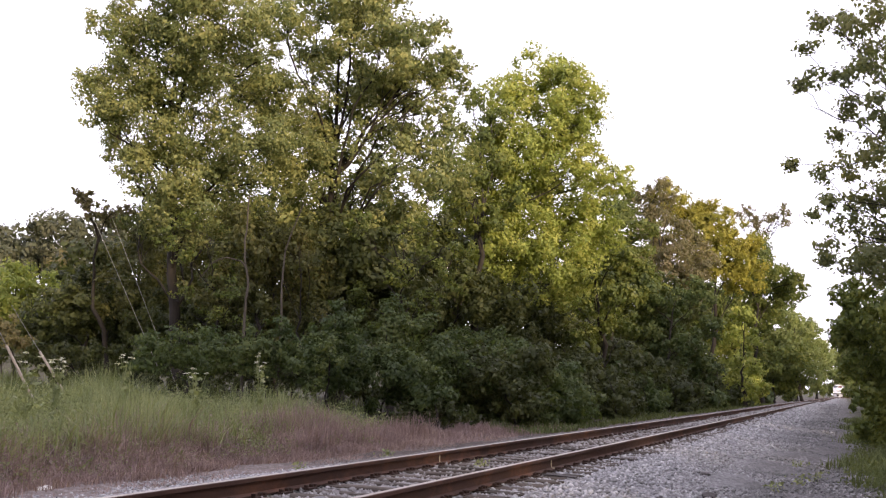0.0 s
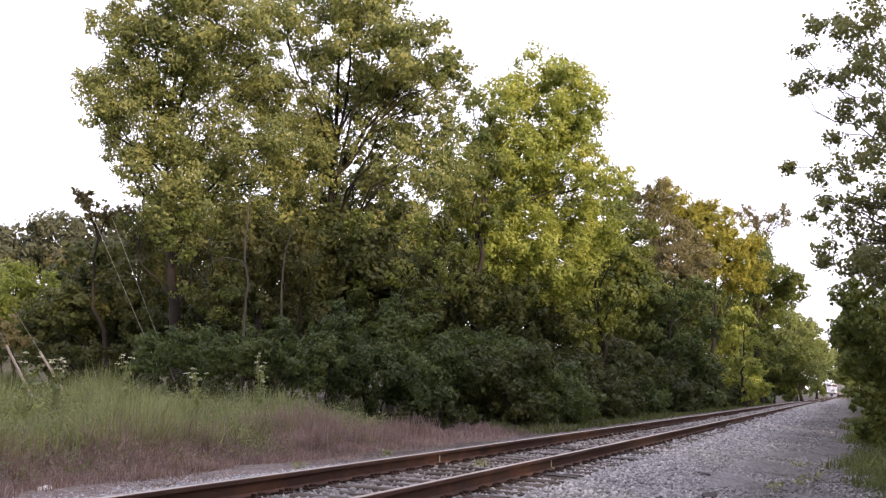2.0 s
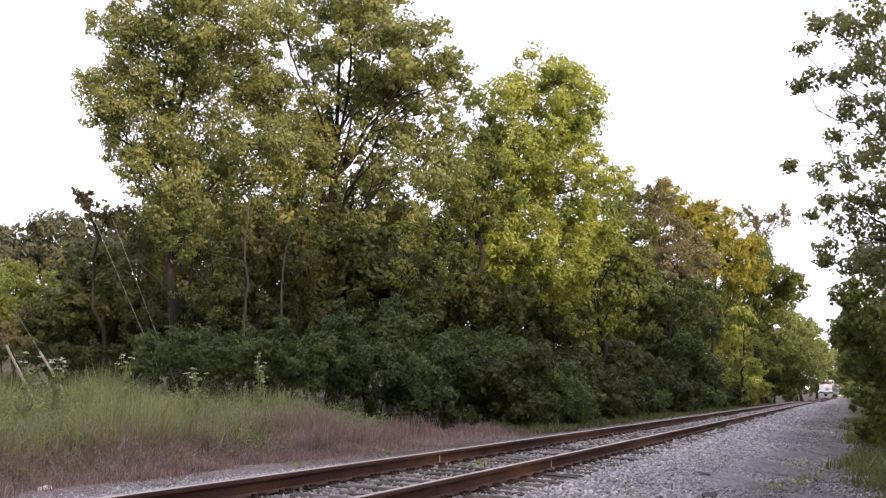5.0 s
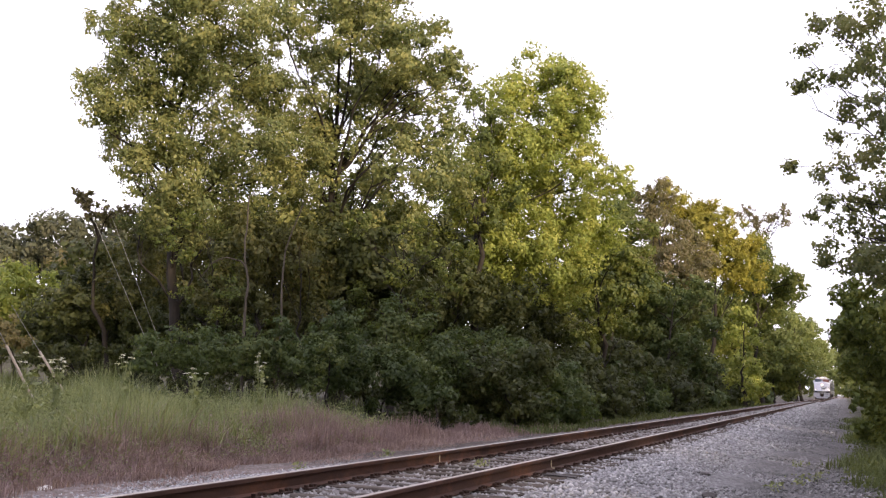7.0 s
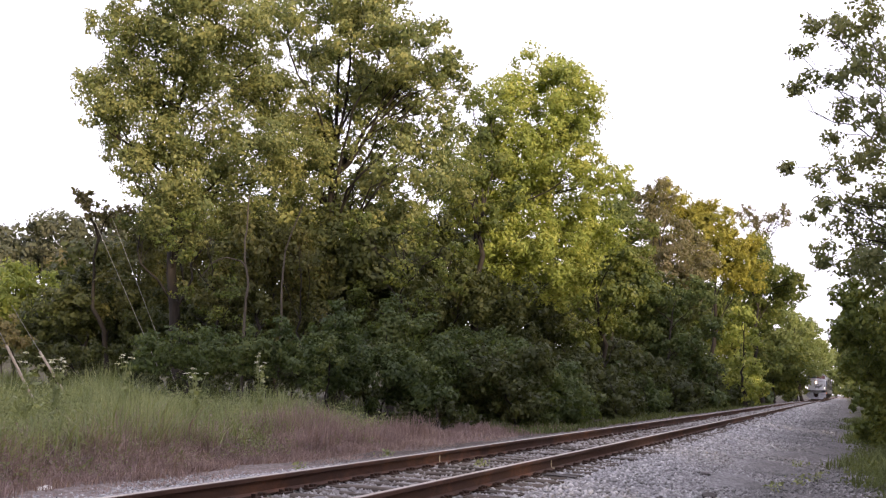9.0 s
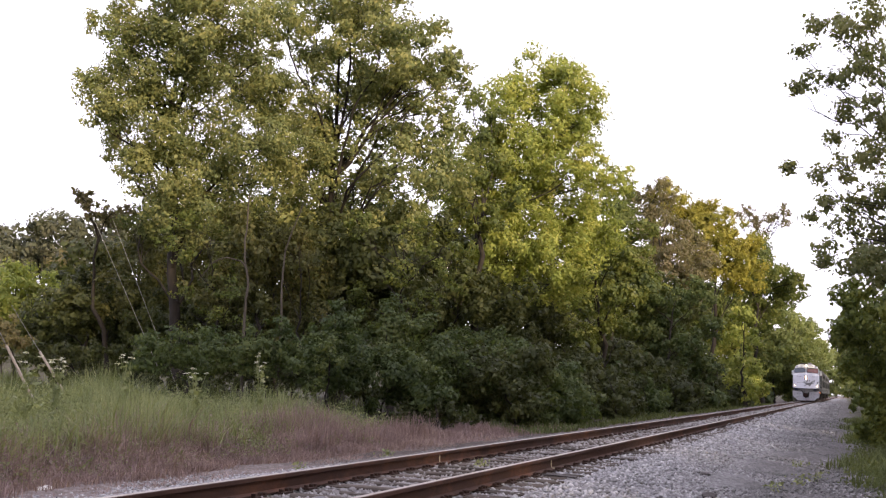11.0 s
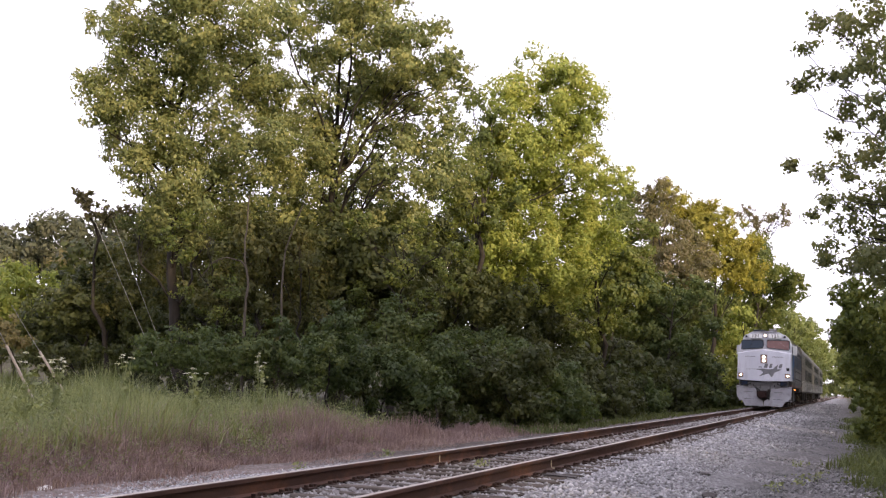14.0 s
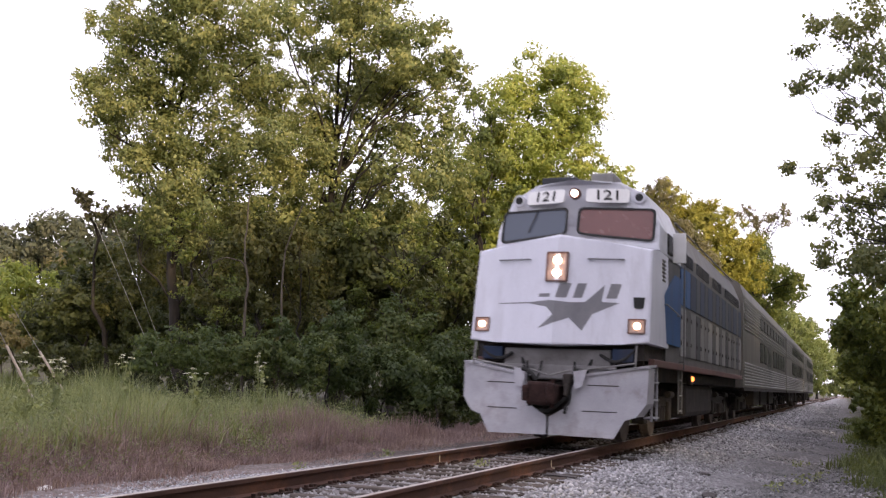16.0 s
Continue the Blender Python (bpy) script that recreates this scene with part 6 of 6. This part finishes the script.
    part("anticlimber", box(B(), -1.02, 1.02, 0.10, 0.18, 1.25, 1.31, 0.015), beam_paint, pilot, "grimy grey ledge across the beam")
    # A dark plate is put here for the shaded hollow beside the beam.
    part("shaded_recess_plate", box(B(), -1.40, 1.40, 0.5, 0.6, 0.5, 1.64, 0.01), grime, loco, "dark plate added for the shaded recess behind the pilot beam")
    wing(1)
    wing(-1)
    # coupler and hoses
    bm = B()
    # This dark box gives the coupler pocket its shade.
    box(bm, -0.42, 0.42, 0.12, 0.3, 0.48, 1.12, 0.04)
    cp = part("coupler", bm, grime, loco, "knuckle coupler before a dark box added for the shaded pocket")
    bm = B()
    box(bm, -0.15, 0.15, -0.55, 0.1, 0.70, 0.98, 0.04)
    box(bm, -0.30, 0.08, -0.62, -0.30, 0.64, 1.02, 0.05)
    box(bm, -0.36, -0.24, -0.66, -0.42, 0.70, 0.96, 0.04)
    part("coupler_head", bm, coupler_rust, cp, "dark reddish-brown cast coupler head")
    bm = B()
    box(bm, 0.05, 0.20, -0.70, -0.42, 0.66, 1.00, 0.06)
    rod(bm, (0.12, -0.5, 0.60), (0.12, -0.5, 1.06), 0.035, 0.035, 10)
    part("knuckle", bm, coupler_rust, cp, "dark rusty coupler knuckle")
    bm = B()
    box(bm, 0.24, 0.38, -0.36, -0.1, 0.98, 1.16, 0.03)
    rod(bm, (0.31, -0.30, 1.05), (0.31, -0.42, 0.80), 0.04, 0.03, 10)
    part("angle_cock", bm, grime, cp, "dark air valve")
    bm = B()
    pts = bent((-0.46, -0.30, 1.22), (-0.20, -0.32, 1.04), 10, 0.0, 0.16)
    hose(bm, pts, 0.034)
    part("looped_hose", bm, rubber, cp, "black hose looped over the coupler")
    bm = B()
    pts = bent((0.34, -0.36, 0.82), (-0.02, -0.45, 0.54), 9, 0.0, -0.10)
    hose(bm, pts, 0.026)
    rod(bm, pts[-1], pts[-1] + np.array((-0.08, -0.02, 0.04)), 0.045, 0.036, 8)
    part("train_line_hose", bm, rubber, cp, "black sagging train line hose")
    for x0, x1, z1, sag in ((-0.46, -0.30, 0.72, -0.2), (0.36, 0.36, 0.62, -0.2), (-0.2, -0.3, 1.0, -0.3)):
        bm = B()
        pts = bent((x0, -0.02, 1.36), (x1 * 0.9, -0.42, z1), 9, 0.1, sag)
        hose(bm, pts, 0.019)
        rod(bm, pts[-1], pts[-1] + np.array((0, -0.06, -0.09)), 0.035, 0.028, 8)
        part("brake_hose", bm, rubber, cp, "black brake hose with its coupling")
    for s in (-1, 1):
        bm = loft(B(), [[(s * 0.40, -0.24, 1.20), (s * 0.62, -0.22, 1.24), (s * 0.56, -0.26, 0.96), (s * 0.44, -0.28, 0.92)], [(s * 0.40, -0.28, 1.20), (s * 0.62, -0.26, 1.24), (s * 0.56, -0.30, 0.96), (s * 0.44, -0.32, 0.92)]])
        part("bracket", bm, paint_pilot, pilot, "pale grey bracket beside the coupler")
        bm = B()
        rod(bm, (s * 0.02, -0.30, 1.13), (s * 0.34, -0.22, 1.22), 0.016, 0.016, 8)
        part("cut_lever", bm, paint_silver, pilot, "thin bright cut lever")
        bm = B()
        pts = bent((s * 0.62, 0.2, 1.45), (s * 0.28, -0.15, 0.75), 8, 0.1, -0.12)
        hose(bm, pts, 0.03)
        part("air_hose", bm, rubber, cp, "black air hose")
        bm = B()
        pts = bent((s * 1.35, 0.15, 1.62), (s * 0.75, 0.1, 1.5), 8, 0.05, -0.28)
        hose(bm, pts, 0.028)
        part("jumper_cable", bm, rubber, pilot, "black hanging cable")
        # Navy replaces the sockets' blue so their shade is in the colour.
        bm = box(B(), s * 0.95, s * 1.3, 0.12, 0.26, 1.38, 1.6, 0.02)
        part("cable_socket", bm, paint_navy, pilot, "blue cable socket box, coloured darker for the shade under the nose")
        bm = B()
        rod(bm, (s * 1.38, -0.12, 1.28), (s * 1.38, 0.0, 1.66), 0.018, 0.018, 8)
        rod(bm, (s * 0.5, -0.2, 1.22), (s * 1.38, -0.12, 1.36), 0.016, 0.016, 8)
        part("uncoupling_lever", bm, paint_silver, pilot, "thin pale uncoupling lever")
    return loco


def build_coach():
    coach = thing("passenger_coach", "stainless-steel bi-level passenger coach with fluted sides", "railway coach", "coaches of the train")
    Ln, H = 25.6, 4.72
    prof = [(-1.52, 1.10), (-1.52, 4.05), (-1.40, 4.42), (-1.05, 4.64), (-0.5, H), (0.5, H), (1.05, 4.64), (1.40, 4.42), (1.52, 4.05), (1.52, 1.10)]
    body = part("body", loft(B(), [[(x, y, z) for x, z in prof] for y in (0, Ln)]), stainless, coach, "dull stainless-steel body")
    for s in (-1, 1):
        for z0, z1 in ((1.15, 1.95), (2.95, 3.30), (3.85, 4.05)):
            n = int((z1 - z0) / 0.1)
            for i in range(n):
                z = z0 + (i + 0.5) * (z1 - z0) / n
                strip_ring = [(1.51, z - 0.03), (1.545, z - 0.012), (1.545, z + 0.012), (1.51, z + 0.03)]
                part("fluting_strip", loft(B(), [[(s * x, y, zz) for x, zz in strip_ring] for y in (0.3, Ln - 0.3)]), stainless_flute_sheen, body)
        for i in range(6):
            z = 3.36 + 0.1 * i
            strip_ring = [(1.51, z - 0.035), (1.555, z - 0.012), (1.555, z + 0.012), (1.51, z + 0.035)]
            part("fluting_strip", loft(B(), [[(s * x, y, zz) for x, zz in strip_ring] for y in (0.3, 7.0)]), stainless_flute_sheen, body)
        for row, z0, z1 in ((0, 2.1, 2.85), (1, 3.36, 3.80)):
            for k in range(3, 12):
                y = 1.4 + k * 1.95
                if row == 0 and k in (5, 6):
                    continue
                w = part("window", box(B(), s * 1.50, s * 1.53, y, y + 1.4, z0, z1, 0.01), rubber, body, "dark tinted coach window")
                part("pane", box(B(), s * 1.528, s * 1.536, y + 0.05, y + 1.35, z0 + 0.05, z1 - 0.05), pane_dark, w)
        d = part("door", box(B(), s * 1.50, s * 1.528, 11.3, 13.6, 1.15, 2.9, 0.01), paint_grey, body, "grey double sliding door")
        for y in (11.5, 12.6):
            part("pane", box(B(), s * 1.526, s * 1.534, y, y + 0.8, 2.0, 2.75), pane_dark, d)
        part("side_sill", box(B(), s * 1.40, s * 1.54, 0.2, Ln - 0.2, 1.00, 1.12), grime, coach, "grimy side sill")
    for y, o in ((0, -1), (Ln, 1)):
        part("end_diaphragm", box(B(), -0.6, 0.6, y, y + 0.25 * o, 1.15, 3.3, 0.03), rubber, body, "black end diaphragm")
    for y0, y1 in ((7.0, 9.5), (10.5, 14.0), (15.5, 18.0)):
        part("equipment_box", box(B(), -1.3, 1.3, y0, y1, 0.45, 1.02, 0.04), grime, coach, "grimy underfloor equipment box")
    truck(coach, 3.4, 0.45, 2.4)
    truck(coach, Ln - 3.4, 0.45, 2.4)
    return coach


locomotive = build_locomotive()
first_coach = build_coach()
OFFSETS = [17.3, 43.3, 69.3]
coaches = [first_coach] + [copy_thing(first_coach, Matrix.Identity(4)) for _ in range(2)]


def motions():
    """The train runs at a steady speed along the track towards the camera's side."""
    for ob, off in [(locomotive, 0.0)] + list(zip(coaches, OFFSETS)):
        rows = []
        for k in range(-2, 67):
            t = k * 0.25
            y = NOSE_END + SPEED * (16.0 - t) + off
            turn = math.degrees(math.atan2(float(bend(y + 15) - bend(y)), 15.0))
            rows.append((t, pose(float(bend(y)), y, 0.004, 0, 0, -turn)))
        walk(ob, rows)
    # a light breeze moves the tall crowns a little
    for ob, size, turn, beat in ((swaying_ash, 0.10, 0.4, 0.9), (swaying_hickory, 0.09, 1.9, 1.1), (swaying_leaner, 0.22, 3.0, 0.8), (swaying_overhang, 0.35, 0.9, 1.4)):
        x, y, z = ob.location
        rows = []
        for k in range(0, 33):
            t = k * 0.5
            rows.append((t, pose(x, y, z, size * math.sin(beat * t + turn), size * (math.sin(0.7 * beat * t + 2 * turn) + 0.5 * math.sin(2.3 * beat * t)), 0)))
        walk(ob, rows)


motions()
